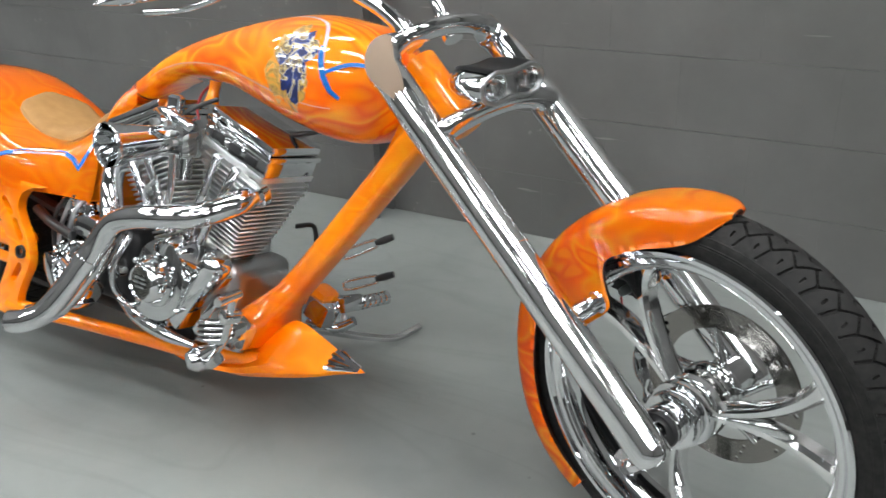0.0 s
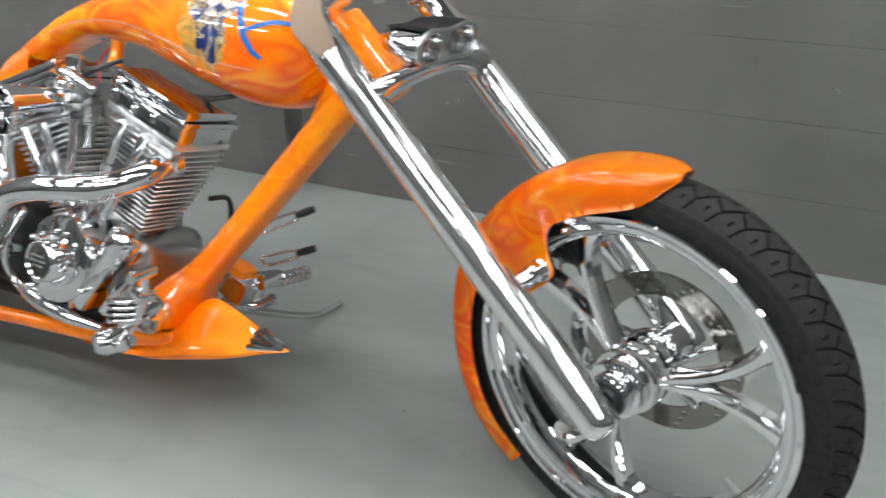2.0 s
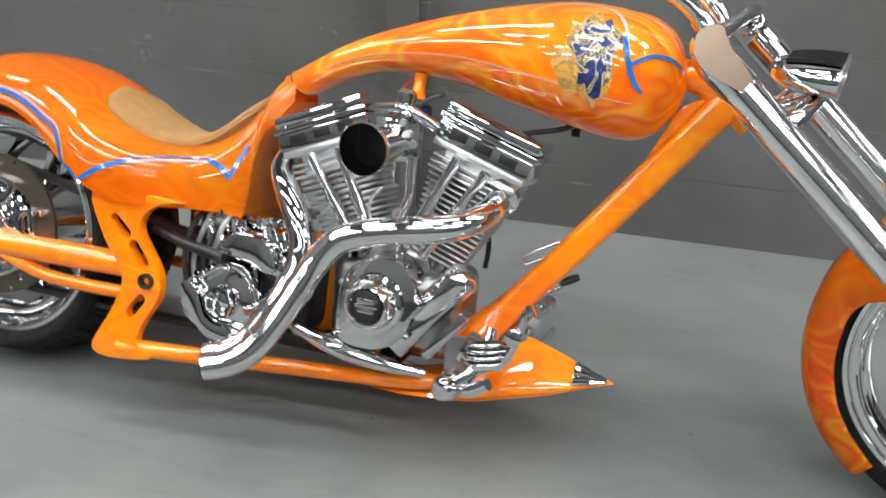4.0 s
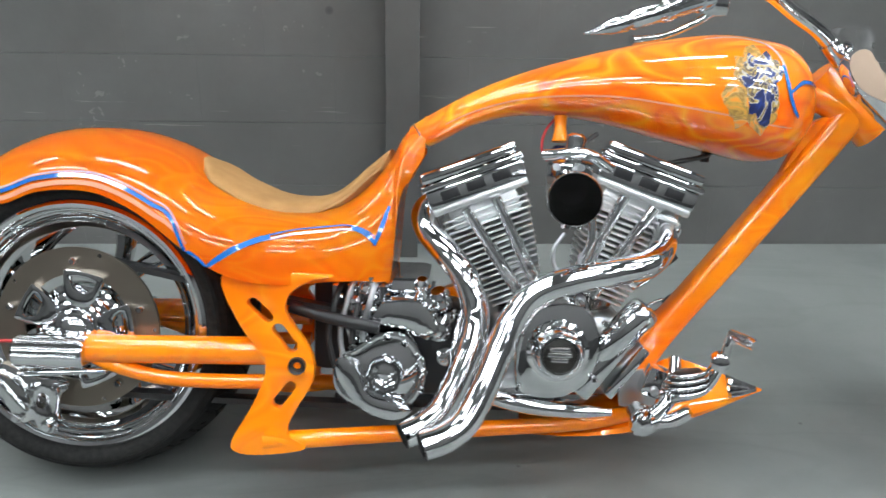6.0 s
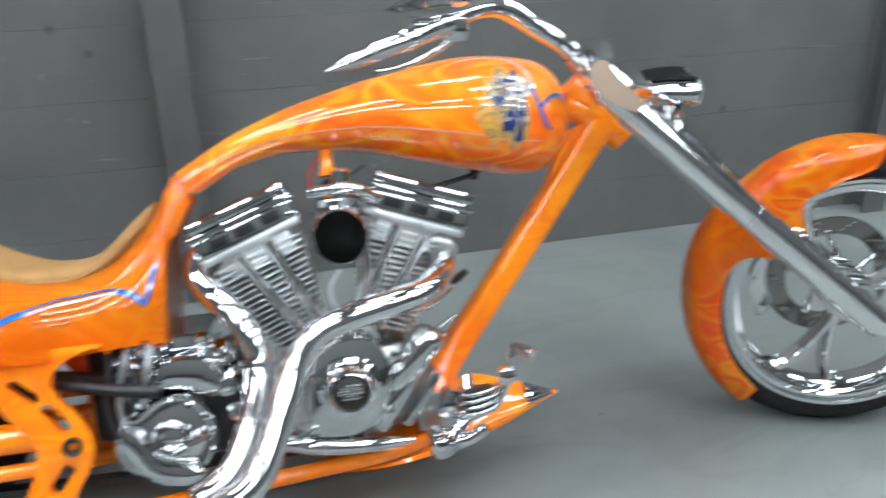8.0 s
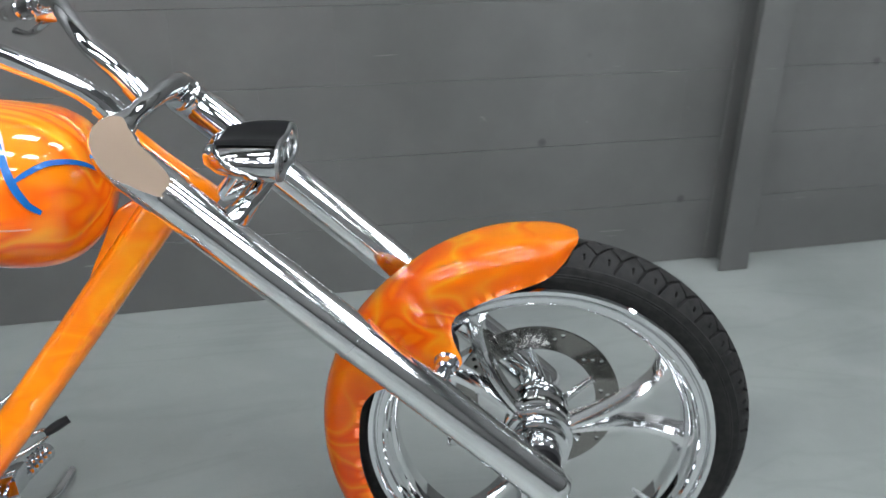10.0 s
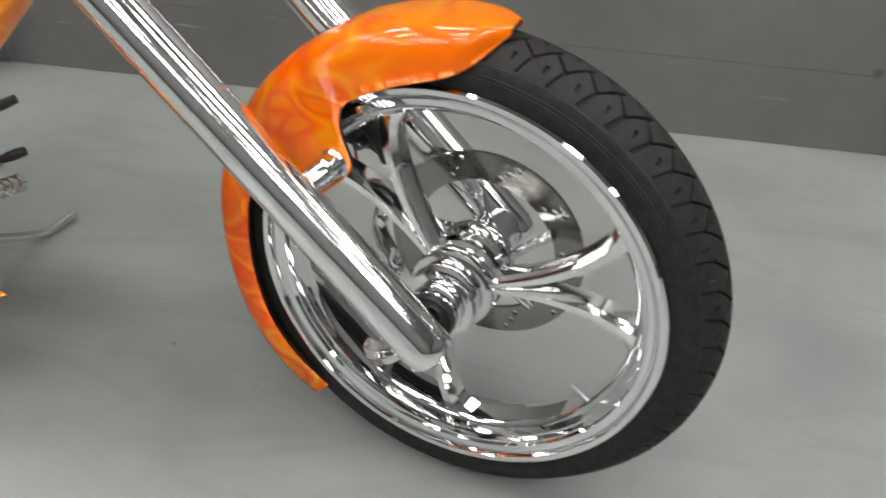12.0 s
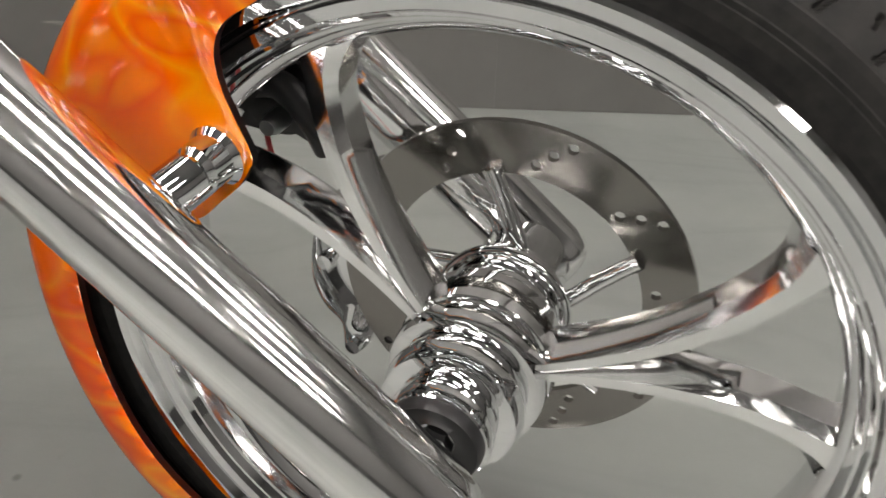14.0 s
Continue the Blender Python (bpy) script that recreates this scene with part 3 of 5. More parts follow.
SWEEP = [(-0.921, 0.452), (-0.896, 0.478), (-0.868, 0.494), (-0.829, 0.509), (-0.763, 0.521), (-0.697, 0.527), (-0.655, 0.524), (-0.628, 0.508)]
ARCH = [(-1.462, 0.075), (-1.44, 0.068), (-1.40, 0.062), (-1.34, 0.058), (-1.26, 0.062), (-1.18, 0.070), (-1.10, 0.072), (-1.04, 0.072), (-1.00, 0.078), (-0.965, flank(-0.965, 0.484)), (-0.924, flank(-0.924, 0.450))]
STRIPES = (
    (ARCH, BLUE, 0.0085, "blue painted stripe along the wheel arch"),
    ([(x, a + 0.020) for x, a in ARCH[1:-1]], PALE, 0.0035, "pale painted line along the wheel arch"),
    ([(x, max(a - 0.034, 0.022)) for x, a in ARCH[1:-1]], ROSE, 0.009, "salmon painted band along the fender edge"),
    ([(x, flank(x, z)) for x, z in SWEEP], PALE, 0.0055, "pale painted line under the seat"),
    ([(x, flank(x, z + 0.006)) for x, z in SWEEP[1:]], BLUE, 0.0035, "thin blue painted line under the seat"),
    ([(x, flank(x, z)) for x, z in ((-0.924, 0.450), (-0.905, 0.476), (-0.880, 0.492), (-0.846, 0.506), (-0.815, 0.514))], BLUE, 0.011, "blue painted point"),
    ([(x, flank(x, z)) for x, z in ((-0.672, 0.530), (-0.648, 0.522), (-0.629, 0.503))], BLUE, 0.010, "blue painted check mark"),
    ([(x, flank(x, z)) for x, z in ((-0.629, 0.498), (-0.618, 0.528), (-0.604, 0.570))], BLUE, 0.009, "blue painted check mark"),
)
for flip in (False, True):
    for k, (line, mat, wide, words) in enumerate(STRIPES):
        part("pinstripe", body_ribbon("pinstripe", [(x, 1 - a if flip else a) for x, a in line], wide, mat, 0.0032 if mat is BLUE else 0.0016), mat, body, words)

bm = bmesh.new()
ring = [bm.verts.new(body_point(-0.602, 0.002 + 0.996 * k / 40, -0.004)) for k in range(41)]
bm.faces.new(ring)
bmesh.ops.solidify(bm, geom=bm.faces[:], thickness=0.006)
part("front_bulkhead", bm, PAINT, body, "closed front of the seat pan")

bm = bmesh.new()
under = [-0.602 + 0.060 * i / 20 for i in range(21)]
grid(bm, [[body_point(x, 0.0).lerp(body_point(x, 1.0), 0.02 + 0.96 * j / 6) + V(0, 0, 0.003) for j in range(7)] for x in under])
bmesh.ops.solidify(bm, geom=bm.faces[:], thickness=0.003)
part("neck_underside", bm, PAINT, body, "closed underside of the neck")

# seat
s_top = spline([-0.985, -0.950, -0.920, -0.880, -0.834, -0.766, -0.713, -0.680, -0.655, -0.609], [0.651, 0.632, 0.613, 0.594, 0.578, 0.574, 0.590, 0.615, 0.639, 0.677])
s_half = spline([-0.985, -0.965, -0.920, -0.850, -0.780, -0.700, -0.650, -0.609], [0.030, 0.085, 0.104, 0.102, 0.092, 0.076, 0.058, 0.030])
bm = bmesh.new()
rows = []
for i in range(41):
    x = -0.985 + 0.376 * i / 40
    half, hi = s_half(x), s_top(x)
    rows.append([V(x + 0.004 * math.cos(w), half * math.copysign(abs(math.cos(w)) ** 0.8, math.cos(w)), hi - 0.022 + (0.022 if math.sin(w) > 0 else 0.030) * math.copysign(abs(math.sin(w)) ** 0.7, math.sin(w)))
                 for w in (2 * math.pi * k / 28 for k in range(28))])
vs = grid(bm, rows, loop=True)
bm.faces.new(vs[0][::-1])
bm.faces.new(vs[-1])
seat = part("seat", bm, LEATHER, bike, "tan suede solo seat", 60)
bm = bmesh.new()
for sy in (-1, 1):
    tube(bm, [(x, sy * s_half(x) * 1.0, s_top(x) - 0.024) for x in (-0.975, -0.95, -0.90, -0.85, -0.80, -0.75, -0.70, -0.65, -0.625)], 0.0035, 8)
part("piping", bm, LEATHER, seat)

# ---- fuel tank ----
tx = [-0.572, -0.530, -0.450, -0.350, -0.200, -0.080, 0.030, 0.110, 0.165, 0.200, 0.218, 0.226]
t_top = spline(tx, [0.724, 0.750, 0.795, 0.836, 0.880, 0.906, 0.918, 0.911, 0.898, 0.868, 0.830, 0.800])
t_bot = spline(tx, [0.672, 0.684, 0.726, 0.750, 0.741, 0.712, 0.686, 0.672, 0.682, 0.714, 0.747, 0.778])
t_half = spline(tx, [0.048, 0.055, 0.068, 0.085, 0.118, 0.150, 0.176, 0.164, 0.120, 0.080, 0.048, 0.020])


def tank_point(x, a, lift=0.0):
    """a is the turn round the tank: 0 its left side, 0.25 the top, 0.5 its right side."""
    w = 2 * math.pi * a
    hi, lo, half = t_top(x), t_bot(x), t_half(x)
    mid = lo + (hi - lo) * 0.44
    cy, sz = math.cos(w), math.sin(w)
    n = 0.84
    z = mid + (hi - mid if sz > 0 else mid - lo) * math.copysign(abs(sz) ** n, sz)
    return V(x, half * math.copysign(abs(cy) ** n, cy), z) + V(0, cy, sz) * lift


bm = bmesh.new()
xs = [-0.572 + 0.798 * (i / 90) for i in range(91)]
vs = grid(bm, [[tank_point(x, k / 56) for k in range(56)] for x in xs], loop=True)
bm.faces.new(vs[0][::-1])
bm.faces.new(vs[-1])
tank = part("fuel_tank", bm, FLAMES, bike, "long orange fuel tank with flame airbrushing", 60)
for flip in (False, True):
    s = (lambda a: 0.5 - a) if flip else (lambda a: a)
    hook = [(-0.02, 0.335), (0.04, 0.330), (0.085, 0.345), (0.108, 0.385), (0.118, 0.430), (0.124, 0.470)]
    part("pinstripe", body_ribbon("pinstripe", [(x, s(a)) for x, a in hook], 0.007, PALE, 0.0015, tank_point, lambda x: (t_top(x) + t_bot(x)) / 2), PALE, tank, "lavender painted line")
    hook = [(0.112, 0.415), (0.120, 0.455), (0.131, 0.490), (0.152, 0.517)]
    part("pinstripe", body_ribbon("pinstripe", [(x, s(a)) for x, a in hook], 0.011, BLUE, 0.0024, tank_point, lambda x: (t_top(x) + t_bot(x)) / 2), BLUE, tank, "blue painted hook")
    hook = [(0.124, 0.478), (0.142, 0.462), (0.164, 0.446), (0.190, 0.440), (0.212, 0.440)]
    part("pinstripe", body_ribbon("pinstripe", [(x, s(a)) for x, a in hook], 0.008, BLUE, 0.0032, tank_point, lambda x: (t_top(x) + t_bot(x)) / 2), BLUE, tank, "blue painted barb")
    low = [(-0.50, 0.50), (-0.40, 0.515), (-0.28, 0.52), (-0.15, 0.525), (-0.02, 0.535), (0.08, 0.54), (0.14, 0.545)]
    part("paint_fade", body_ribbon("paint_fade", [(x, s(a)) for x, a in low], 0.0035, ROSE, 0.0012, tank_point, lambda x: (t_top(x) + t_bot(x)) / 2), ROSE, tank, "pale salmon line along the flank")
    # mural: a ragged gold patch with a darker blue one on it
    for name, mat, cx, ca, rx, ra, lift, seed in (("mural_edge", GOLD, 0.052, 0.478, 0.046, 0.094, 0.0016, 2), ("mural", MURAL, 0.068, 0.462, 0.037, 0.074, 0.0026, 5)):
        b = bmesh.new()
        rnd = random.Random(seed)
        ph = [rnd.uniform(0, 6.28) for _ in range(4)]
        table = []
        for i in range(9):
            ring = []
            for k in range(40):
                w = 2 * math.pi * k / 40
                r = (i / 8) * (1 + 0.14 * math.sin(3 * w + ph[0]) + 0.12 * math.sin(7 * w + ph[1]) + 0.07 * math.sin(13 * w + ph[2]))
                ring.append(tank_point(cx + rx * r * math.cos(w) + 0.0001 * k, s(ca + ra * r * math.sin(w)), lift))
            table.append(ring)
        grid(b, table, loop=True)
        part(name, b, mat, tank, "abstract blue and gold airbrushed patch", 80)

bm = bmesh.new()
tube(bm, [tank_point(-0.566 + 0.016 * (1 - math.sin(2 * math.pi * k / 40)), k / 40, 0.0003) for k in range(41)], 0.0016, 6, steps=2)
part("seam", bm, DARK, tank, "dark seam between tank and seat pan")

# small fittings under the tank
bm = bmesh.new()
tube(bm, [(-0.276, -0.050, 0.752), (-0.276, -0.054, 0.728), (-0.276, -0.058, 0.702)], [0.013, 0.012, 0.017], 16)
part("breather_knob", bm, PAINT, bike, "orange knob under the tank")
bm = bmesh.new()
tube(bm, [(-0.285, -0.048, 0.748), (-0.305, -0.060, 0.722), (-0.312, -0.066, 0.690), (-0.300, -0.070, 0.664)], 0.0028, 10)
part("spark_lead", bm, RED, bike, "thin red lead under the tank")
bm = bmesh.new()
tube(bm, [(0.03, 0.02, 0.69), (0.03, 0.02, 0.668)], 0.009, 14)
tube(bm, [(0.040, -0.02, 0.695), (0.010, -0.03, 0.680), (-0.040, -0.03, 0.668), (-0.085, -0.02, 0.658)], 0.005, 10)
part("fuel_tap", bm, CABLE, bike, "black fuel tap under the tank")

# ---- frame ----
bm = bmesh.new()
d_line = [V(0.303, 0, 0.768), V(0.112, 0, 0.515), V(-0.028, 0, 0.336), V(-0.088, 0, 0.266), V(-0.124, 0, 0.212)]
d_wide = spline([0, 0.3, 0.5, 0.68, 0.85, 1.0], [0.034, 0.033, 0.036, 0.058, 0.088, 0.100])
d_deep = spline([0, 0.5, 0.75, 1.0], [0.031, 0.029, 0.036, 0.048])
rows = []
line = smooth_path(d_line, 10)
for i, q in enumerate(line):
    u = i / (len(line) - 1)
    t = (line[min(i + 1, len(line) - 1)] - line[max(i - 1, 0)]).normalized()
    n = V(-t.z, 0, t.x)
    rows.append([q + V(0, d_wide(u) * math.copysign(abs(math.cos(w)) ** 0.55, math.cos(w)), 0) + n * d_deep(u) * math.copysign(abs(math.sin(w)) ** 0.62, math.sin(w)) for w in (2 * math.pi * k / 32 for k in range(32))])
vs = grid(bm, rows, loop=True)
bm.faces.new(vs[0][::-1])
bm.faces.new(vs[-1])
frame_main = part("frame", bm, PAINT, bike, "orange downtube of the frame, flared at its base", 60)
bm = bmesh.new()
tube(bm, [(0.060, 0, 0.800), (0.180, 0, 0.806), (0.250, 0, 0.800), (0.300, 0, 0.770)], [0.034, 0.030, 0.030, 0.034], 20)
part("backbone", bm, PAINT, frame_main)
bm = bmesh.new()
NECK = V(0.243, 0, 0.838)
tube(bm, [NECK - ALONG * 0.012, NECK + ALONG * 0.06, NECK + ALONG * 0.150], [0.033, 0.034, 0.040], 28)
part("head_tube", bm, PAINT, frame_main)
bm = bmesh.new()
plate(bm, rounded([(0.290, 0.775), (0.225, 0.750), (0.198, 0.700), (0.172, 0.636), (0.210, 0.650), (0.260, 0.712)], 4), [], (0, 0.014, 0), (1, 0, 0), (0, 0, 1), 0.028, 0.006)
part("gusset", bm, PAINT, frame_main)
for s in (-1, 1):
    bm = bmesh.new()
    tube(bm, [(-0.070, s * 0.060, 0.166), (-0.110, s * 0.080, 0.164), (-0.160, s * 0.100, 0.158), (-0.230, s * 0.115, 0.150), (-0.390, s * 0.120, 0.136), (-0.575, s * 0.140, 0.126), (-0.740, s * 0.178, 0.124), (-0.830, s * 0.190, 0.122)],
         [0.016, 0.017, 0.017, 0.016, 0.016, 0.017, 0.018, 0.018], 18)
    part("lower_rail", bm, PAINT, frame_main, "orange lower frame rail", 60)
bm = bmesh.new()
tube(bm, [(-0.455, 0, 0.150), (-0.457, 0, 0.260), (-0.462, 0, 0.350), (-0.475, 0, 0.400)], 0.020, 18)
part("seat_post", bm, PAINT, frame_main, "orange seat post of the frame", 60)
# chin spear
bm = bmesh.new()
cx = [-0.330, -0.220, -0.100, -0.020, 0.060, 0.130, 0.178]
c_half = spline(cx, [0.100, 0.110, 0.100, 0.080, 0.052, 0.024, 0.003])
c_top = spline(cx, [0.128, 0.150, 0.205, 0.258, 0.240, 0.214, 0.198])
c_low = spline(cx, [0.118, 0.118, 0.126, 0.142, 0.160, 0.182, 0.195])
rows = []
for i in range(45):
    x = cx[0] + (cx[-1] - cx[0]) * i / 44
    half, hi, lo = c_half(x), c_top(x), c_low(x)
    rows.append([V(x, half * yy, lo + (hi - lo) * zz) for yy, zz in ((-1, 0.1), (-0.96, 0.25), (-0.6, 0.52), (-0.28, 0.82), (0, 1), (0.28, 0.82), (0.6, 0.52), (0.96, 0.25), (1, 0.1), (0.9, 0.0), (0, -0.02), (-0.9, 0))])
vs = grid(bm, rows, loop=True)
bm.faces.new(vs[0][::-1])
bm.faces.new(vs[-1])
spear = part("chin_spear", bm, PAINT, frame_main, "pointed orange belly pan", 35)
def nose_band(a, b, lift):
    bm = bmesh.new()
    rows = []
    for k in range(5):
        x = a + (b - a) * k / 4
        half, hi, lo = c_half(x) + lift, c_top(x) + lift, c_low(x)
        rows.append([V(x, half * yy, lo + (hi - lo) * zz) for yy, zz in ((-1, 0.30), (-0.62, 0.54), (-0.28, 0.83), (0, 1), (0.28, 0.83), (0.62, 0.54), (1, 0.30), (0, 0.28))])
    vs = grid(bm, rows, loop=True)
    bm.faces.new(vs[0][::-1])
    bm.faces.new(vs[-1])
    return bm


part("nose_inset", nose_band(0.100, 0.166, 0.0012), DARK, spear, "black inset on the pointed tip")
for side in (-1, 1):
    for k, (reach, high) in enumerate(((0.160, 0.34), (0.146, 0.56), (0.130, 0.80))):
        bm = bmesh.new()
        line = []
        for i in range(7):
            x = 0.101 + (reach - 0.101) * i / 6
            lo, hi = c_low(x), c_top(x)
            wide = {0.34: 0.97, 0.56: 0.62, 0.80: 0.32}[high]
            line.append(V(x, side * (c_half(x) * wide + 0.003), lo + (hi - lo) * high + 0.003))
        tube(bm, line, [0.006, 0.006, 0.0045, 0.0025], 8, smooth=False)
        part("spear_trim", bm, CHROME, spear, "chrome slat on the pointed tip")


# pivot blades
def blade(s):
    bm = bmesh.new()
    edge = rounded([(-0.905, 0.440), (-0.872, 0.350), (-0.824, 0.275), (-0.846, 0.200), (-0.888, 0.124), (-0.878, 0.099), (-0.830, 0.096), (-0.760, 0.106), (-0.748, 0.118), (-0.782, 0.142), (-0.764, 0.190),
                    (-0.734, 0.245), (-0.738, 0.300), (-0.780, 0.364), (-0.786, 0.390), (-0.772, 0.416), (-0.738, 0.436), (-0.700, 0.446), (-0.820, 0.452)], 4)
    holes = [slot(-0.832, 0.379, 0.058, 0.020, -42), slot(-0.786, 0.327, 0.062, 0.022, -52), slot(-0.788, 0.217, 0.062, 0.020, 54)]
    plate(bm, edge, holes, (0, s * 0.190 + 0.012, 0), (1, 0, 0), (0, 0, 1), 0.024, 0.003)
    ob = part("pivot_plate", bm, PAINT, frame_main, "orange frame plate with three slots", 30)
    bm = bmesh.new()
    lathe(bm, [(0.008, 0.004), (0.010, 0.009), (0.016, 0.010), (0.018, 0.016), (0.010, 0.017), (0.0, 0.017)] if s > 0 else [(-0.008, 0.004), (-0.010, 0.009), (-0.016, 0.010), (-0.018, 0.016), (-0.010, 0.017), (0.0, 0.017)], (-0.763, s * 0.193, 0.275), sides=24)
    part("pivot_bolt", bm, DARK, frame_main, "dark pivot bolt")


blade(-1)
blade(1)

# swingarm
for s in (-1, 1):
    bm = bmesh.new()
    tube(bm, [(-0.800, s * 0.166, 0.292), (-1.172, s * 0.170, 0.286)], 0.0272, 24)
    arm = part("swingarm", bm, PAINT, bike, "orange swingarm tube")
    bm = bmesh.new()
    tube(bm, [(-0.800, s * 0.166, 0.232), (-0.930, s * 0.168, 0.229), (-1.040, s * 0.168, 0.234), (-1.130, s * 0.169, 0.258), (-1.175, s * 0.170, 0.280)], 0.0145, 16)
    part("lower_tube", bm, PAINT, arm)
    bm = bmesh.new()
    lathe(bm, [(0.004, 0.012), (0.004, 0.030), (0.001, 0.0325), (-0.126, 0.0325), (-0.131, 0.030), (-0.131, 0.004)], (-1.170, s * 0.184, 0.280), (1, 0, 0), 40)
    sleeve = part("axle_sleeve", bm, CHROME, arm, "chrome axle adjuster sleeve", 24)
    for k in range(3):
        w = radians(128 + 26 * k)
        bm = bmesh.new()
        c = V(0, s * (0.184 - 0.0325 * math.cos(w)), 0.280 + 0.0325 * math.sin(w))
        tube(bm, [c + V(-1.172, 0, 0), c + V(-1.294, 0, 0)], 0.0042, 10)
        part("rib", bm, POLISHED, sleeve)
    bm = bmesh.new()
    tube(bm, [(-1.300, s * 0.184, 0.235), (-1.240, s * 0.186, 0.240), (-1.130, s * 0.186, 0.247)], [0.005, 0.007, 0.005], 12)
    part("adjuster_rod", bm, CHROME, arm, "thin chrome rod under the sleeve")
# rear caliper
bm = bmesh.new()
plate(bm, rounded([(-1.352, 0.232), (-1.336, 0.254), (-1.306, 0.246), (-1.268, 0.228), (-1.226, 0.226), (-1.210, 0.206), (-1.226, 0.190), (-1.232, 0.160), (-1.228, 0.134), (-1.244, 0.116), (-1.266, 0.124), (-1.276, 0.142), (-1.296, 0.136), (-1.318, 0.150), (-1.326, 0.176), (-1.348, 0.196)], 4),
      [rounded([(-1.262, 0.196), (-1.250, 0.190), (-1.254, 0.170), (-1.268, 0.172)], 3)], (0, -0.160, 0), (1, 0, 0), (0, 0, 1), 0.024, 0.006)
rear_caliper = part("rear_caliper", bm, POLISHED, bike, "bright cast alloy brake caliper and lever", 25)
bm = bmesh.new()
plate(bm, rounded([(-1.332, 0.238), (-1.306, 0.228), (-1.280, 0.204), (-1.276, 0.176), (-1.298, 0.160), (-1.318, 0.176), (-1.328, 0.204)], 4), [], (0, -0.180, 0), (1, 0, 0), (0, 0, 1), 0.022, 0.006)
part("piston_housing", bm, CHROME, rear_caliper, "raised chrome piston housing", 25)
for k in range(3):
    bm = bmesh.new()
    box(bm, V(-1.318 + 0.015 * k, -0.204, 0.214 - 0.017 * k), (0.008, 0.012, 0.034), 0.003, pose(0, 0, 0, 0, -42, 0))
    part("rib", bm, CHROME, rear_caliper)
for dx, dz, r in ((-1.338, 0.236, 0.010), (-1.246, 0.134, 0.014), (-1.304, 0.150, 0.011), (-1.226, 0.208, 0.012), (-1.268, 0.212, 0.008)):
    bm = bmesh.new()
    lathe(bm, [(-0.200, 0.002), (-0.200, r * 0.55), (-0.196, r * 0.7), (-0.192, r * 0.75), (-0.190, r), (-0.178, r)], (dx, 0, dz), sides=16)
    part("bolt", bm, CHROME, rear_caliper)
bm = bmesh.new()
tube(bm, [(-1.372, -0.176, 0.262), (-1.360, -0.185, 0.290), (-1.330, -0.190, 0.300), (-1.290, -0.188, 0.300)], 0.0035, 10)
part("brake_line", bm, RED, rear_caliper, "dark red brake line")
# drive belt
for pts in ([(-1.200, 0.455), (-0.900, 0.395), (-0.640, 0.352)], [(-1.200, 0.180), (-0.900, 0.172), (-0.640, 0.170)]):
    bm = bmesh.new()
    rows = [[V(x, -0.118, z + 0.006), V(x, -0.086, z + 0.006), V(x, -0.086, z - 0.006), V(x, -0.118, z - 0.006)] for x, z in pts]
    vs = grid(bm, rows, loop=True)
    bm.faces.new(vs[0][::-1])
    bm.faces.new(vs[-1])
    part("drive_belt", bm, CABLE, bike, "black toothed drive belt")

# ---- fork ----
TOP = V(0.288, 0, 0.876)
bm = bmesh.new()
bend = [V(0, -0.146, 0) + ALONG * 0.085, V(0, -0.146, 0) + ALONG * 0.045, V(0, -0.146, 0) + ALONG * 0.012, V(0, -0.126, 0) - ALONG * 0.014 + OUT * 0.008, V(0, -0.096, 0) - ALONG * 0.016 + OUT * 0.024, V(0, -0.058, 0) - ALONG * 0.016 + OUT * 0.038,
        V(0, 0, 0) - ALONG * 0.017 + OUT * 0.045]
bend += [V(q.x, -q.y, q.z) for q in bend[-2::-1]]
line = smooth_path([TOP + q for q in bend], 6)
rows = []
for i, q in enumerate(line):
    u = abs(2 * i / (len(line) - 1) - 1)
    run = (line[min(i + 1, len(line) - 1)] - line[max(i - 1, 0)]).normalized()
    n = run.cross(OUT).normalized()
    o = n.cross(run)
    k = min(1.0, max(0.0, (u - 0.30) / 0.25))
    k = k * k * (3 - 2 * k)
    rows.append([q + o * (0.024 + 0.0090 * k) * math.cos(w) + n * (0.0145 + 0.0185 * k) * math.sin(w) for w in (2 * math.pi * j / 28 for j in range(28))])
vs = grid(bm, rows, loop=True)
bm.faces.new(vs[0][::-1])
bm.faces.new(vs[-1])
facets, facet_backs = [], []
for s in (-1, 1):
    side = (V(0, s * 0.77, 0) + OUT * 0.64)
    cut_n = (side - ALONG * 0.20).normalized()
    kept = bmesh.ops.bisect_plane(bm, geom=bm.verts[:] + bm.edges[:] + bm.faces[:], plane_co=TOP + V(0, s * 0.146, 0) + side * 0.0300 + ALONG * 0.082, plane_no=cut_n, clear_outer=True)["geom_cut"]
    made = bmesh.ops.contextual_create(bm, geom=[e for e in kept if isinstance(e, bmesh.types.BMEdge)])["faces"]
    facets.append([v.co + cut_n * 0.0008 for v in max(made, key=lambda f: f.calc_area()).verts])
    facet_backs.append([q - cut_n * 0.003 for q in facets[-1]])
fork = fork_part("front_fork", bm, CHROME, bike, "chrome arched upper fork yoke with slant-cut corners", 24)
# thin plates over the chrome cuts, a warm reflection put into their brown colour
for front, back in zip(facets, facet_backs):
    bm = bmesh.new()
    vs = grid(bm, [back, front], loop=True)
    bm.faces.new(vs[0][::-1])
    bm.faces.new(vs[1])
    bmesh.ops.recalc_face_normals(bm, faces=bm.faces)
    fork_part("facet", bm, WARM_FACET, fork, "flat slant-cut face, tinted brown for its warm reflection", 20)
bm = bmesh.new()
LOWER = TOP + ALONG * 0.175
rows = []
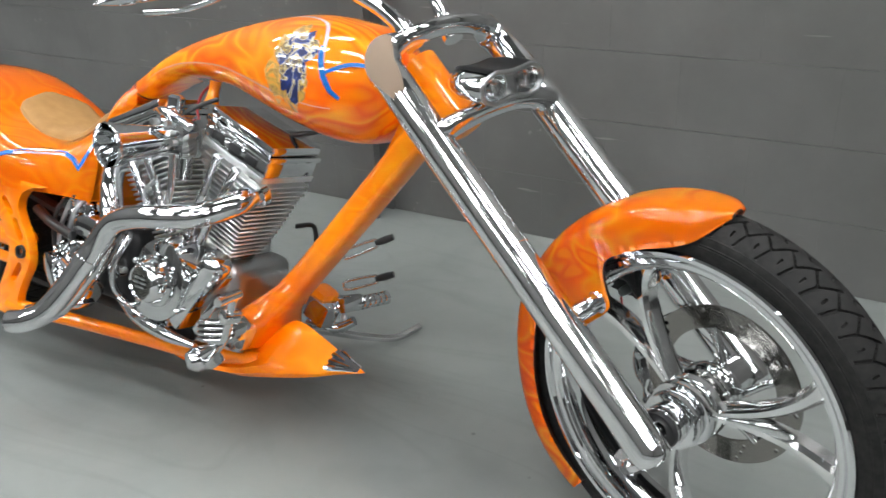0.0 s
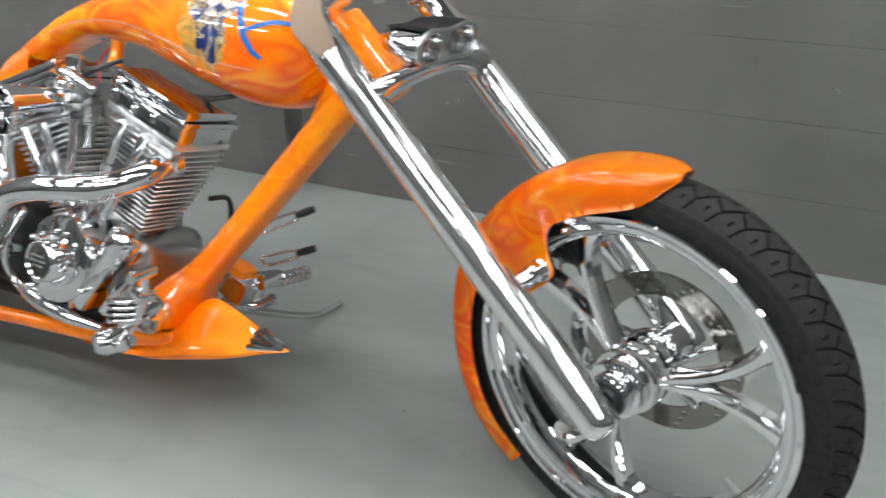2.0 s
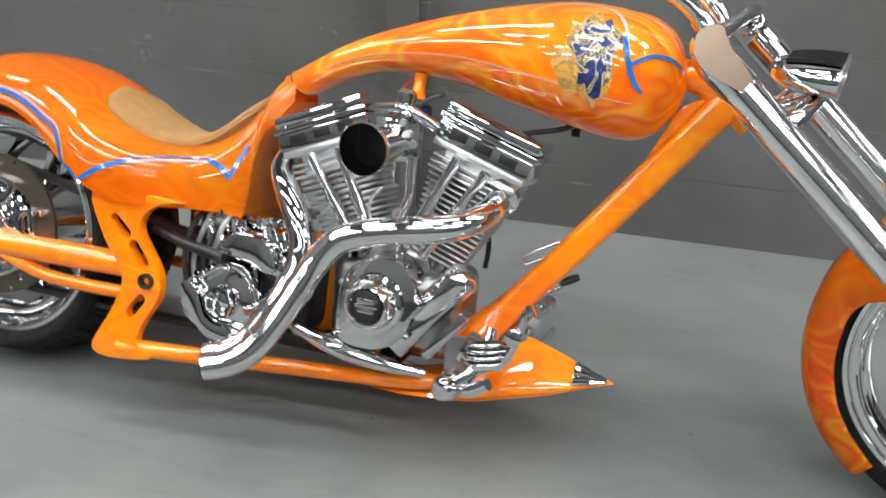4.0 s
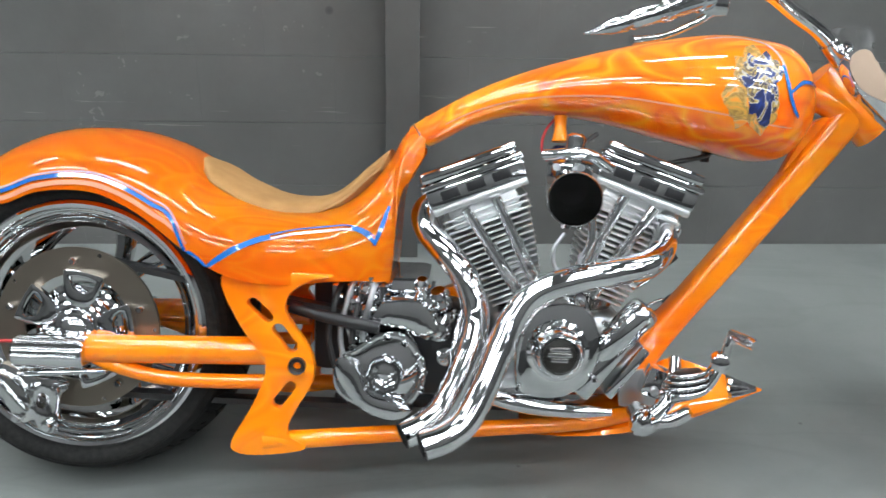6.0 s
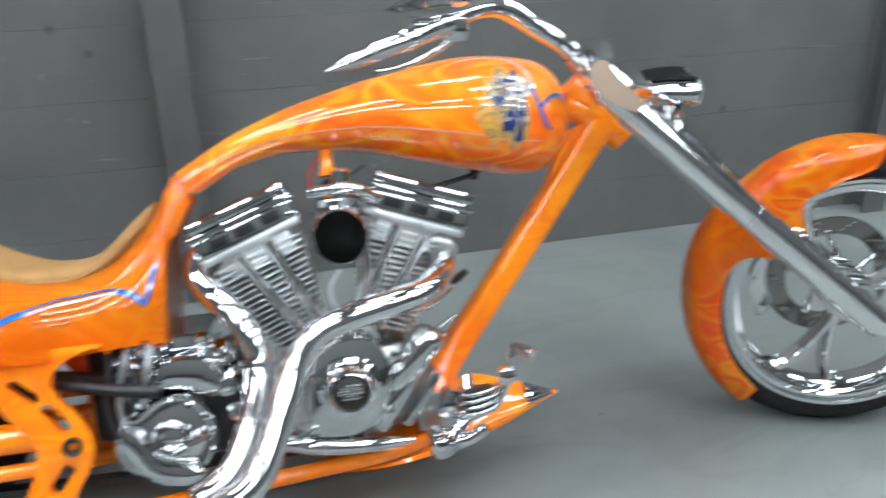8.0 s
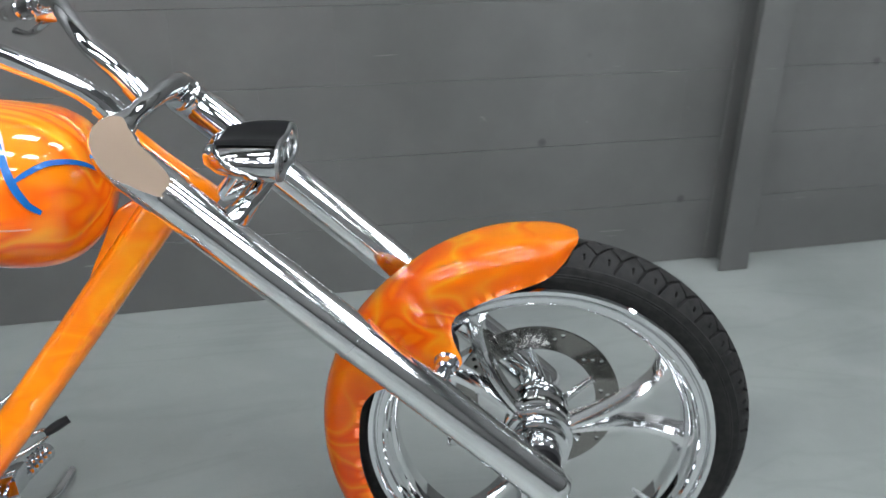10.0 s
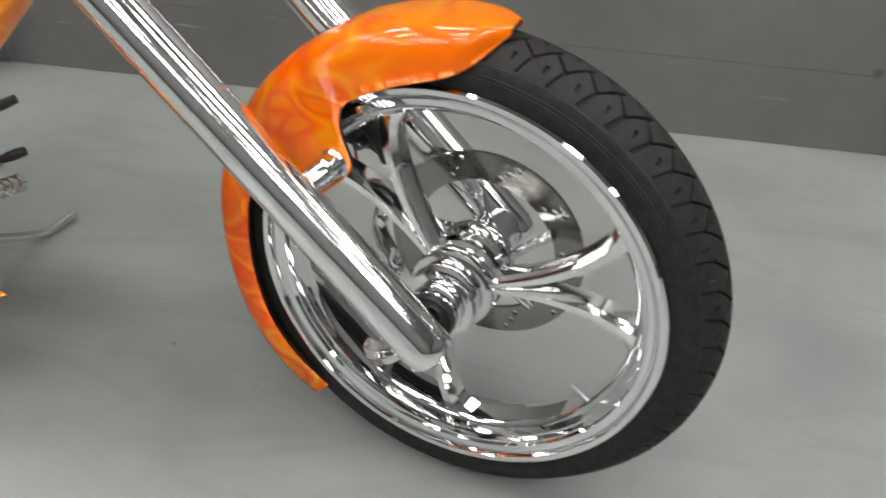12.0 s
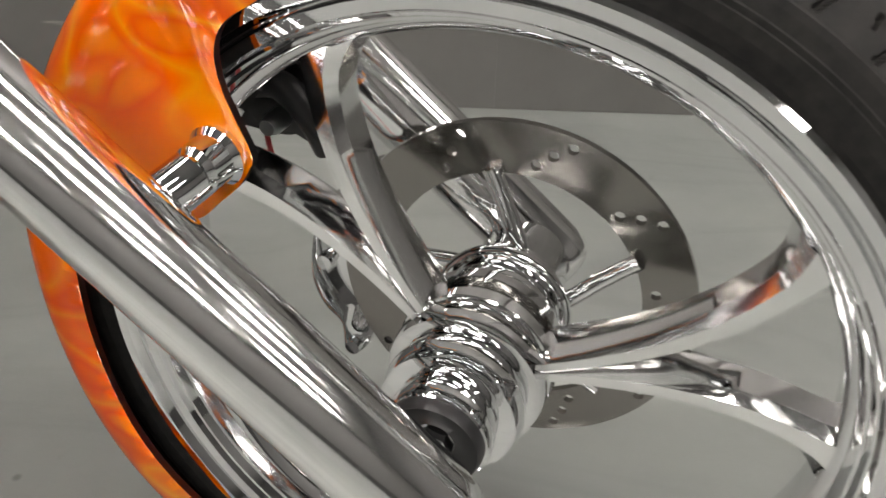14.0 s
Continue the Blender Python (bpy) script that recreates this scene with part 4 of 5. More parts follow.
for i in range(25):
    y = -0.150 + 0.300 * i / 24
    u = 1 - (y / 0.150) ** 2
    c = LOWER + V(0, y, 0) + OUT * (0.050 * u ** 0.8)
    rows.append([c + OUT * (0.034 - 0.012 * u) * math.cos(w) + ALONG * (0.022 - 0.008 * u) * math.sin(w) for w in (2 * math.pi * k / 18 for k in range(18))])
vs = grid(bm, rows, loop=True)
bm.faces.new(vs[0][::-1])
bm.faces.new(vs[-1])
fork_part("lower_yoke", bm, CHROME, fork, "chrome lower fork yoke", 60)
for s in (-1, 1):
    o = TOP + V(0, s * 0.146, 0)
    bm = bmesh.new()
    lathe(bm, [(0.082, 0.010), (0.082, 0.0324), (0.408, 0.0324), (0.4082, 0.0334), (0.4135, 0.0334), (0.414, 0.0324), (0.790, 0.0324), (0.806, 0.030), (0.814, 0.022), (0.816, 0.012), (0.816, 0.002)], o, ALONG, 40)
    fork_part("fork_leg", bm, POLISHED, fork, "long chrome fork leg")

# headlight
LAMP = V(0.438, -0.018, 0.840)
FACE = V(0.998, 0.05, -0.04).normalized()
SIDE = V(-0.05, 0.998, 0.0).normalized()
RISE = SIDE.cross(FACE) * -1
bm = bmesh.new()


def lamp_ring(back, scale):
    """A waisted oval: two round lamps side by side in one housing."""
    pts = []
    for k in range(64):
        w = 2 * math.pi * k / 64
        yy = 0.084 * math.cos(w)
        zz = 0.033 * math.copysign(abs(math.sin(w)) ** 0.75, math.sin(w)) * (0.74 + 0.26 * min(1.0, (yy / 0.046) ** 2))
        pts.append(LAMP - FACE * back + SIDE * yy * scale + RISE * zz * scale)
    return pts


vs = grid(bm, [lamp_ring(b, s) for b, s in ((-0.040, 0.90), (-0.046, 0.98), (-0.040, 1.02), (-0.020, 1.03), (0.010, 0.98), (0.040, 0.82), (0.062, 0.55), (0.072, 0.2))], loop=True)
bm.faces.new(vs[-1])
lamp = fork_part("headlight", bm, CHROME, bike, "chrome twin oval headlight", 60)
bm = bmesh.new()
vs = grid(bm, [lamp_ring(b, s) for b, s in ((-0.042, 0.89), (-0.048, 0.6), (-0.050, 0.2), (-0.050, 0.01))], loop=True)
grid(bm, [lamp_ring(b, s) for b, s in ((-0.039, 0.89), (-0.045, 0.6), (-0.047, 0.2), (-0.047, 0.01))], loop=True)
fork_part("lens", bm, GLASS, lamp, "clear lens", 80).visible_shadow = False
bm = bmesh.new()
vs = grid(bm, [lamp_ring(b, s) for b, s in ((-0.036, 0.90), (-0.022, 0.86), (-0.016, 0.60), (-0.014, 0.02))], loop=True)
fork_part("backing", bm, SILVER, lamp, "silvered plate inside the lamp", 80)
for s in (-1, 1):
    bm = bmesh.new()
    lathe(bm, [(0.040, 0.030), (0.045, 0.029), (0.045, 0.026), (0.034, 0.023), (0.026, 0.019), (0.022, 0.012), (0.020, 0.001)], LAMP + SIDE * s * 0.043, FACE, 28, caps=False)
    fork_part("reflector", bm, CHROME, lamp, "bright dished reflector")
    bm = bmesh.new()
    lathe(bm, [(0.020, 0.009), (0.038, 0.010), (0.044, 0.007), (0.045, 0.001)], LAMP + SIDE * s * 0.043, FACE, 16)
    fork_part("bulb", bm, CHROME, lamp)
bm = bmesh.new()
rim = lamp_ring(-0.0465, 0.93)
tube(bm, rim + rim[:1], 0.0042, 10, smooth=False)
fork_part("lens_rim", bm, SATIN, lamp, "pale rim round the lens", 60)
bm = bmesh.new()
rows = []
for back, scale in ((0.045, 0.84), (0.030, 0.92), (0.010, 1.02), (-0.020, 1.065), (-0.046, 1.055)):
    rows.append([p + RISE * 0.001 for p in lamp_ring(back, scale)[8:25]])
grid(bm, rows)
bmesh.ops.solidify(bm, geom=bm.faces[:], thickness=0.003)
fork_part("visor", bm, DARK, lamp, "black visor over the lamp", 50)
bm = bmesh.new()
tube(bm, [LAMP - FACE * 0.03 - RISE * 0.035, LAMP - FACE * 0.05 - RISE * 0.07, LOWER + OUT * 0.05], 0.010, 14)
fork_part("bracket", bm, CHROME, lamp)

# front fender
f_edge = spline([82, 86, 90, 104, 112, 120.5, 123.5, 126, 129, 141, 149, 154, 160, 175, 200, 222, 231], [0.346, 0.318, 0.303, 0.287, 0.281, 0.270, 0.248, 0.210, 0.201, 0.200, 0.216, 0.262, 0.286, 0.291, 0.291, 0.289, 0.296])
f_half = spline([82, 86, 95, 120, 180, 220, 231], [0.018, 0.050, 0.068, 0.071, 0.071, 0.070, 0.058])
f_crown = spline([82, 86, 100, 130, 155, 180, 231], [0.356, 0.357, 0.358, 0.357, 0.360, 0.357, 0.355])


def fender_point(deg, a, lift=0.0):
    w = math.pi * a
    e, h, c = f_edge(deg), f_half(deg), f_crown(deg)
    cy, sz = math.cos(w), math.sin(w)
    t = radians(deg)
    r = e + (c - e) * abs(sz) ** 0.62 + lift * sz
    y = -h * math.copysign(abs(cy) ** 0.62, cy) - lift * cy
    return FRONT + V(r * math.cos(t), y, r * math.sin(t))


bm = bmesh.new()
grid(bm, [[fender_point(82 + 149 * i / 150, j / 36) for j in range(37)] for i in range(151)])
bmesh.ops.solidify(bm, geom=bm.faces[:], thickness=0.005)
ffender = fork_part("front_fender", bm, FLAMES, bike, "orange flame-painted front fender", 60)
bm = bmesh.new()
grid(bm, [[fender_point(82 + 149 * i / 150, j / 36, -0.0059) for j in range(37)] for i in range(151)])
fork_part("liner", bm, DARK, ffender, "black underside of the fender", 60)
for s in (-1, 1):
    bm = bmesh.new()
    p = FRONT + V(-0.146, s * 0.068, 0.164)
    lathe(bm, [(s * 0.0, 0.002), (s * 0.0, 0.019), (s * 0.006, 0.020), (s * 0.010, 0.0165), (s * 0.024, 0.0155), (s * 0.028, 0.012), (s * 0.029, 0.001)], p, V(0.10, 1, 0.05), sides=28)
    tube(bm, [p + V(-0.002, s * 0.014, -0.002), p + V(-0.012, s * 0.034, -0.010), p + V(-0.022, s * 0.056, -0.016)], [0.016, 0.016, 0.015], 18)
    fork_part("fender_mount", bm, CHROME, ffender, "chrome fender stay", 24)
# front caliper behind the wheel
bm = bmesh.new()
plate(bm, rounded([(-0.185, -0.030), (-0.176, 0.020), (-0.150, 0.060), (-0.110, 0.090), (-0.086, 0.070), (-0.108, 0.030), (-0.122, -0.010), (-0.120, -0.060), (-0.138, -0.105), (-0.158, -0.112), (-0.160, -0.080), (-0.176, -0.062)], 4), [slot(-0.140, -0.070, 0.030, 0.012, 75)], FRONT + V(0, 0.108, 0), (1, 0, 0), (0, 0, 1), 0.026, 0.006)
for dx, dz in ((-0.166, -0.010), (-0.138, 0.045), (-0.146, -0.098)):
    lathe(bm, [(-0.034, 0.002), (-0.034, 0.007), (-0.024, 0.008)], FRONT + V(dx, 0.108, dz), sides=12)
caliper = fork_part("front_caliper", bm, CHROME, bike, "chrome front brake caliper")
bm = bmesh.new()
arc = [(0.150 * math.cos(radians(w)), 0.150 * math.sin(radians(w))) for w in range(-146, -92, 6)] + [(0.112 * math.cos(radians(w)), 0.112 * math.sin(radians(w))) for w in range(-98, -150, -6)]
plate(bm, arc, [], FRONT + V(0, 0.100, 0), (1, 0, 0), (0, 0, 1), 0.022, 0.005)
fork_part("pad_carrier", bm, DARK, caliper, "black brake pad carrier")
bm = bmesh.new()
tube(bm, [FRONT + V(-0.215, 0.050, 0.150), FRONT + V(-0.190, 0.045, 0.160), FRONT + V(-0.166, 0.042, 0.162), FRONT + V(-0.146, 0.042, 0.140), FRONT + V(-0.140, 0.050, 0.110)], [0.009, 0.010, 0.011, 0.010, 0.008], 16)
plate(bm, rounded([(-0.208, 0.150), (-0.188, 0.164), (-0.166, 0.166), (-0.146, 0.146), (-0.139, 0.112), (-0.152, 0.118), (-0.166, 0.124), (-0.190, 0.126)], 3), [], FRONT + V(0, 0.058, 0), (1, 0, 0), (0, 0, 1), 0.012, 0.002)
fork_part("caliper_bracket", bm, DARK, caliper, "black caliper bracket")
bm = bmesh.new()
lathe(bm, [(-0.012, 0.001), (-0.012, 0.006), (-0.004, 0.0085), (0.010, 0.0085)], FRONT + V(-0.172, 0.036, 0.136), sides=16)
fork_part("bracket_bolt", bm, SATIN, caliper)
bm = bmesh.new()
tube(bm, [FRONT + V(-0.186, 0.044, 0.128), FRONT + V(-0.182, 0.044, 0.100), FRONT + V(-0.168, 0.046, 0.070), FRONT + V(-0.150, 0.06, 0.045)], 0.0022, 8)
fork_part("wire", bm, RED, caliper, "thin red wire")
bm = bmesh.new()
tube(bm, [FRONT + V(-0.13, 0.12, 0.03), FRONT + V(-0.165, 0.12, -0.02), FRONT + V(-0.150, 0.12, -0.06), FRONT + V(-0.14, 0.12, -0.10)], 0.004, 8)
fork_part("brake_line", bm, HOSE, caliper)

# handlebars
BAR = [(0.255, 0.050, 0.905), (0.215, 0.064, 0.944), (0.166, 0.088, 0.978), (0.120, 0.132, 1.014), (0.085, 0.178, 1.033), (0.050, 0.218, 1.036), (0.014, 0.264, 1.029), (-0.040, 0.319, 1.016), (-0.080, 0.356, 1.009)]
TIP = V(-0.188, 0.454, 0.986)
for s in (-1, 1):
    flip = Matrix(((1, 0, 0), (0, s, 0), (0, -0.066 if s > 0 else 0.0, 1)))  # the left grip droops a little
    bm = bmesh.new()
    tube(bm, [flip @ V(*p) for p in BAR], 0.0155, 20)
    bar = fork_part("handlebar", bm, CHROME, bike, "chrome swept-back handlebar")
    bm = bmesh.new()
    a, b = flip @ V(*BAR[6]), flip @ TIP
    d = (b - a).normalized()
    lathe(bm, [(-0.012, 0.0160), (-0.010, 0.0215), (0.006, 0.0215), (0.008, 0.0180), (0.016, 0.0180), (0.018, 0.0225), (0.040, 0.0225), (0.043, 0.0185), (0.090, 0.0190), (0.093, 0.0160), (0.100, 0.0160),
               (0.103, 0.0205), (0.116, 0.0205), (0.119, 0.0170), (0.180, 0.0165), (0.184, 0.0140), (0.192, 0.0140), (0.196, 0.0160), (0.225, 0.0130), (0.276, 0.0010)], a, d, 24)
    fork_part("grip", bm, CHROME, bar, "ribbed chrome grip with a pointed end")
    bm = bmesh.new()
    c = a + d * 0.010
    box(bm, c + V(0.010, 0, -0.012), (0.042, 0.034, 0.040), 0.008)
    fork_part("lever_perch", bm, CHROME, bar)
    bm = bmesh.new()
    side = V(0.30, s * -0.35, -0.80).normalized()
    tube(bm, [c + V(0.014, 0, -0.022), c + d * 0.05 + side * 0.040, c + d * 0.12 + side * 0.046, c + d * 0.185 + side * 0.036], [0.006, 0.007, 0.006, 0.008], 10)
    fork_part("lever", bm, CHROME, bar, "chrome hand lever")
    bm = bmesh.new()
    box(bm, c + d * 0.055 + V(0, 0, 0.020), (0.030, 0.024, 0.012), 0.004)
    fork_part("switch_block", bm, CHROME, bar)
    bm = bmesh.new()
    tube(bm, [(0.270, s * 0.048, 0.884), (0.240, s * 0.054, 0.920)], 0.0195, 20)
    fork_part("riser", bm, CHROME, bar)

# ---- engine ----
bm = bmesh.new()
box(bm, (-0.268, 0.0, 0.285), (0.270, 0.200, 0.175), 0.045, None, 4)
box(bm, (-0.270, 0.0, 0.365), (0.180, 0.150, 0.090), 0.025, None, 3)
engine = part("engine", bm, SATIN, bike, "polished V-twin crankcase")
bm = bmesh.new()
plate(bm, rounded([(-0.350, 0.240), (-0.354, 0.310), (-0.338, 0.372), (-0.290, 0.405), (-0.232, 0.402), (-0.200, 0.360), (-0.198, 0.300), (-0.218, 0.250), (-0.262, 0.222), (-0.318, 0.220)], 4), [], (0, -0.095, 0), (1, 0, 0), (0, 0, 1), 0.085, 0.012)
part("cam_cover", bm, CHROME, engine, "polished cam cover")
bm = bmesh.new()
lathe(bm, [(-0.176, 0.060), (-0.190, 0.058), (-0.194, 0.050), (-0.208, 0.046), (-0.222, 0.040), (-0.225, 0.036), (-0.221, 0.033), (-0.221, 0.001)], (-0.276, 0, 0.315), sides=40)
badge = part("badge_cover", bm, CHROME, engine, "round chrome points cover")
bm = bmesh.new()
lathe(bm, [(-0.2215, 0.001), (-0.2235, 0.031), (-0.2215, 0.032)], (-0.276, 0, 0.315), sides=32)
part("badge_face", bm, STEEL, engine, "black badge face")
for dz, w in ((0.012, 0.036), (0.002, 0.044), (-0.008, 0.030)):
    bm = bmesh.new()
    box(bm, (-0.276, -0.2250, 0.315 + dz), (w, 0.003, 0.006), 0.001)
    part("badge_bar", bm, CHROME, engine, "raised chrome bar on the badge")
# filter and oil-pump housings ahead of the cam cover
bm = bmesh.new()
axis = V(0.62, -0.10, 0.78).normalized()
lathe(bm, [(-0.070, 0.004), (-0.070, 0.026), (-0.062, 0.031), (0.050, 0.033), (0.062, 0.030), (0.070, 0.020), (0.072, 0.002)], (-0.150, -0.150, 0.345), axis, 28)
part("oil_filter", bm, CHROME, engine, "chrome capsule-shaped oil filter")
bm = bmesh.new()
box(bm, (-0.180, -0.140, 0.290), (0.034, 0.070, 0.165), 0.008, pose(0, 0, 0, 0, 36, 0))
box(bm, (-0.138, -0.130, 0.268), (0.020, 0.060, 0.120), 0.006, pose(0, 0, 0, 0, 36, 0))
box(bm, (-0.330, -0.120, 0.215), (0.120, 0.070, 0.045), 0.014, pose(0, 0, 0, 0, -8, 0))
part("oil_pump", bm, CHROME, engine)
for k in range(5):
    bm = bmesh.new()
    x, z = (-0.350, -0.345, -0.235, -0.190, -0.205)[k], (0.240, 0.345, 0.408, 0.370, 0.262)[k]
    lathe(bm, [(-0.178, 0.006), (-0.188, 0.006), (-0.190, 0.004), (-0.190, 0.001)], (x, 0, z), sides=10)
    part("cover_bolt", bm, CHROME, engine)


def cylinder(base, axis, rear):
    ax = Vector(axis).normalized()
    q = V(0, 1, 0).cross(ax).normalized()
    m = Matrix((q.to_4d(), V(0, 1, 0).to_4d(), ax.to_4d(), (0, 0, 0, 1))).transposed()
    m[3] = (0, 0, 0, 1)
    o = Vector(base)
    bm = bmesh.new()
    tube(bm, [o + ax * 0.04, o + ax * 0.25], [0.044, 0.060], 28)
    barrel = part("cylinder", bm, STEEL, bike, "dark finned cylinder barrel")
    for k in range(17):
        bm = bmesh.new()
        grow = 1.0 - 0.34 * max(0.0, 1 - k / 13) ** 1.3 + (0.08 if k > 13 else 0.0)
        box(bm, o + ax * (0.085 + 0.0118 * k) + V(0, -0.018, 0), (0.158 * grow, 0.146 * grow, 0.0050), 0.0016, m, 1)
        part("fin", bm, ALLOY, barrel)
    bm = bmesh.new()
    box(bm, o + ax * 0.272 + V(0, -0.016, 0), (0.140, 0.122, 0.050), 0.010, m)
    box(bm, o + ax * 0.298 + V(0, -0.024, 0), (0.190, 0.152, 0.014), 0.004, m)
    part("cylinder_head", bm, ALLOY, barrel, "bright alloy cylinder head")
    for along, wide, deep, high, rim in ((0.3225, 0.194, 0.158, 0.035, 0.004), (0.3470, 0.204, 0.166, 0.013, 0.004), (0.3650, 0.194, 0.156, 0.022, 0.008)):
        bm = bmesh.new()
        box(bm, o + ax * along + V(0, -0.0285, 0), (wide, deep - 0.012, high), rim, m)
        part("rocker_box", bm, CHROME, barrel, "chrome rocker box tier")
    for dx in (-0.052, 0.0, 0.052):
        bm = bmesh.new()
        box(bm, o + ax * 0.3245 + q * dx + V(0, -0.1020, 0), (0.036, 0.004, 0.019), 0.0015, m)
        part("rocker_slot", bm, DARK, barrel, "dark recess in the rocker box")
    for dx in (-0.080, -0.03, 0.03, 0.080):
        for yy in (-0.094, 0.048):
            bm = bmesh.new()
            lathe(bm, [(0.352, 0.0055), (0.3635, 0.0055), (0.365, 0.003), (0.365, 0.001)], o + q * dx + V(0, yy, 0), ax, 10)
            part("head_bolt", bm, CHROME, barrel)
    for dx in (-0.026, 0.020):
        bm = bmesh.new()
        a = o + ax * 0.288 + q * (dx * 1.3) + V(0, -0.106, 0)
        b = V(-0.268 + (-0.055 if rear else 0.040) + dx * 0.9, -0.125, 0.410)
        tube(bm, [a, a + (b - a) * 0.47], 0.0105, 16)
        tube(bm, [a + (b - a) * 0.44, a + (b - a) * 0.50], 0.0135, 16)
        tube(bm, [a + (b - a) * 0.47, b], 0.0125, 16)
        part("pushrod_tube", bm, CHROME, barrel, "chrome pushrod tube")
    return barrel


cylinder((-0.318, -0.03, 0.318), (-0.372, 0, 0.928), True)
cylinder((-0.222, -0.03, 0.323), (0.334, 0, 0.943), False)

# intake horn and carburettor
bm = bmesh.new()
MOUTH = V(-0.276, -0.316, 0.612)
AIM = V(-0.06, -0.985, -0.10).normalized()
lathe(bm, [(0.004, 0.0450), (0.000, 0.0470), (-0.006, 0.0460), (-0.040, 0.0385), (-0.085, 0.0330), (-0.140, 0.0300), (-0.140, 0.0270), (-0.085, 0.0300), (-0.040, 0.0355), (-0.006, 0.0430), (0.003, 0.0445)], MOUTH, AIM, 40, closed=True)
horn = part("intake_horn", bm, CHROME, bike, "chrome velocity stack with a dark bore")
# near-black disc closes the horn; the throat's shade is put into its colour
bm = bmesh.new()
lathe(bm, [(-0.100, 0.0300), (-0.098, 0.0300), (-0.098, 0.001)], MOUTH, AIM, 32)
part("bore", bm, BORE_DARK, horn, "near-black disc for the shaded throat")
bm = bmesh.new()
c = MOUTH - AIM * 0.17
box(bm, c, (0.070, 0.075, 0.085), 0.014, pose(0, 0, 0, 0, 0, 15))
lathe(bm, [(-0.035, 0.002), (-0.035, 0.022), (0.030, 0.024), (0.040, 0.016), (0.040, 0.002)], c + V(0.01, 0.0, -0.050), (0, 0, 1), 20)
lathe(bm, [(-0.03, 0.002), (-0.03, 0.018), (0.03, 0.018), (0.036, 0.010), (0.036, 0.002)], c + V(0.004, -0.02, 0.055), (0.1, 0, 1), 18)
tube(bm, [c + V(-0.05, -0.02, 0.05), c + V(0.02, -0.055, 0.055), c + V(0.07, -0.03, 0.03)], 0.010, 14)
tube(bm, [c + V(0.035, -0.045, -0.03), c + V(0.04, -0.05, -0.10), c + V(0.02, -0.045, -0.15)], 0.008, 12)
carb = part("carburettor", bm, CHROME, bike, "polished carburettor body")
bm = bmesh.new()
tube(bm, [c + V(-0.010, -0.05, -0.09), c + V(-0.030, -0.06, -0.12), c + V(-0.022, -0.06, -0.155), c + V(0.012, -0.06, -0.155), c + V(0.02, -0.06, -0.125)], 0.0035, 10)
part("fuel_line", bm, HOSE, carb)
bm = bmesh.new()
tube(bm, [c + V(0.0, 0.0, 0.05), c + V(0.030, 0.03, 0.075), c + V(0.055, 0.05, 0.090)], 0.005, 10)
part("fuel_line", bm, CABLE, carb, "black fuel hose")
for k in range(7):
    bm = bmesh.new()
    lathe(bm, [(-0.010, 0.002), (-0.010, 0.007), (0.004, 0.007), (0.005, 0.002)], c + V(-0.03 + 0.011 * k, -0.042, 0.03 - 0.018 * (k % 4)), (0, 1, 0), 8)
    part("carburettor_bolt", bm, SATIN, carb)
bm = bmesh.new()
lathe(bm, [(-0.02, 0.002), (-0.02, 0.015), (0.015, 0.016), (0.022, 0.010), (0.022, 0.002)], (-0.272, -0.020, 0.672), (0, 0, 1), 20)
part("coil_cap", bm, material("dark_blue_cap", (0.012, 0.02, 0.06), 0.25), carb, "dark blue cap")


# exhaust
def pipe(path, r):
    bm = bmesh.new()
    tube(bm, path, r, 28, caps=False, steps=12)
    ob = part("exhaust_pipe", bm, CHROME, bike, "curved chrome exhaust pipe", 60)
    # near-black lining and end disc inside the pipe mouth
    bm = bmesh.new()
    e = Vector(path[-1])
    d = (e - Vector(path[-2])).normalized()
    lathe(bm, [(0.0, r), (0.002, r - 0.001), (0.002, r - 0.004), (-0.060, r - 0.004), (-0.060, 0.001)], e, d, 28, caps=False)
    part("pipe_bore", bm, BORE_DARK, ob, "near-black pipe end")
    bm = bmesh.new()
    s = Vector(path[0])
    f = (Vector(path[1]) - s).normalized()
    lathe(bm, [(-0.006, 0.02), (-0.006, r + 0.010), (0.010, r + 0.010), (0.012, r)], s, f, 28)
    part("flange", bm, CHROME, ob)
    bm = bmesh.new()
    k = smooth_path(path, 12)
    j = int(len(k) * 0.62)
    lathe(bm, [(-0.010, r), (-0.010, r + 0.0025), (0.010, r + 0.0025), (0.010, r)], k[j], k[j + 1] - k[j], 28)
    part("clamp_band", bm, CHROME, ob)


pipe([(-0.075, -0.095, 0.545), (-0.085, -0.155, 0.515), (-0.125, -0.215, 0.490), (-0.190, -0.245, 0.478), (-0.265, -0.255, 0.463), (-0.330, -0.256, 0.436), (-0.368, -0.264, 0.388), (-0.392, -0.285, 0.334), (-0.416, -0.308, 0.278), (-0.446, -0.335, 0.226), (-0.480, -0.354, 0.202), (-0.519, -0.366, 0.190)], 0.0255)
pipe([(-0.500, -0.050, 0.590), (-0.535, -0.075, 0.560), (-0.528, -0.110, 0.528), (-0.490, -0.150, 0.490), (-0.452, -0.175, 0.445), (-0.432, -0.190, 0.385), (-0.436, -0.212, 0.336), (-0.456, -0.238, 0.284), (-0.486, -0.266, 0.226), (-0.518, -0.284, 0.198), (-0.556, -0.300, 0.183)], 0.0255)

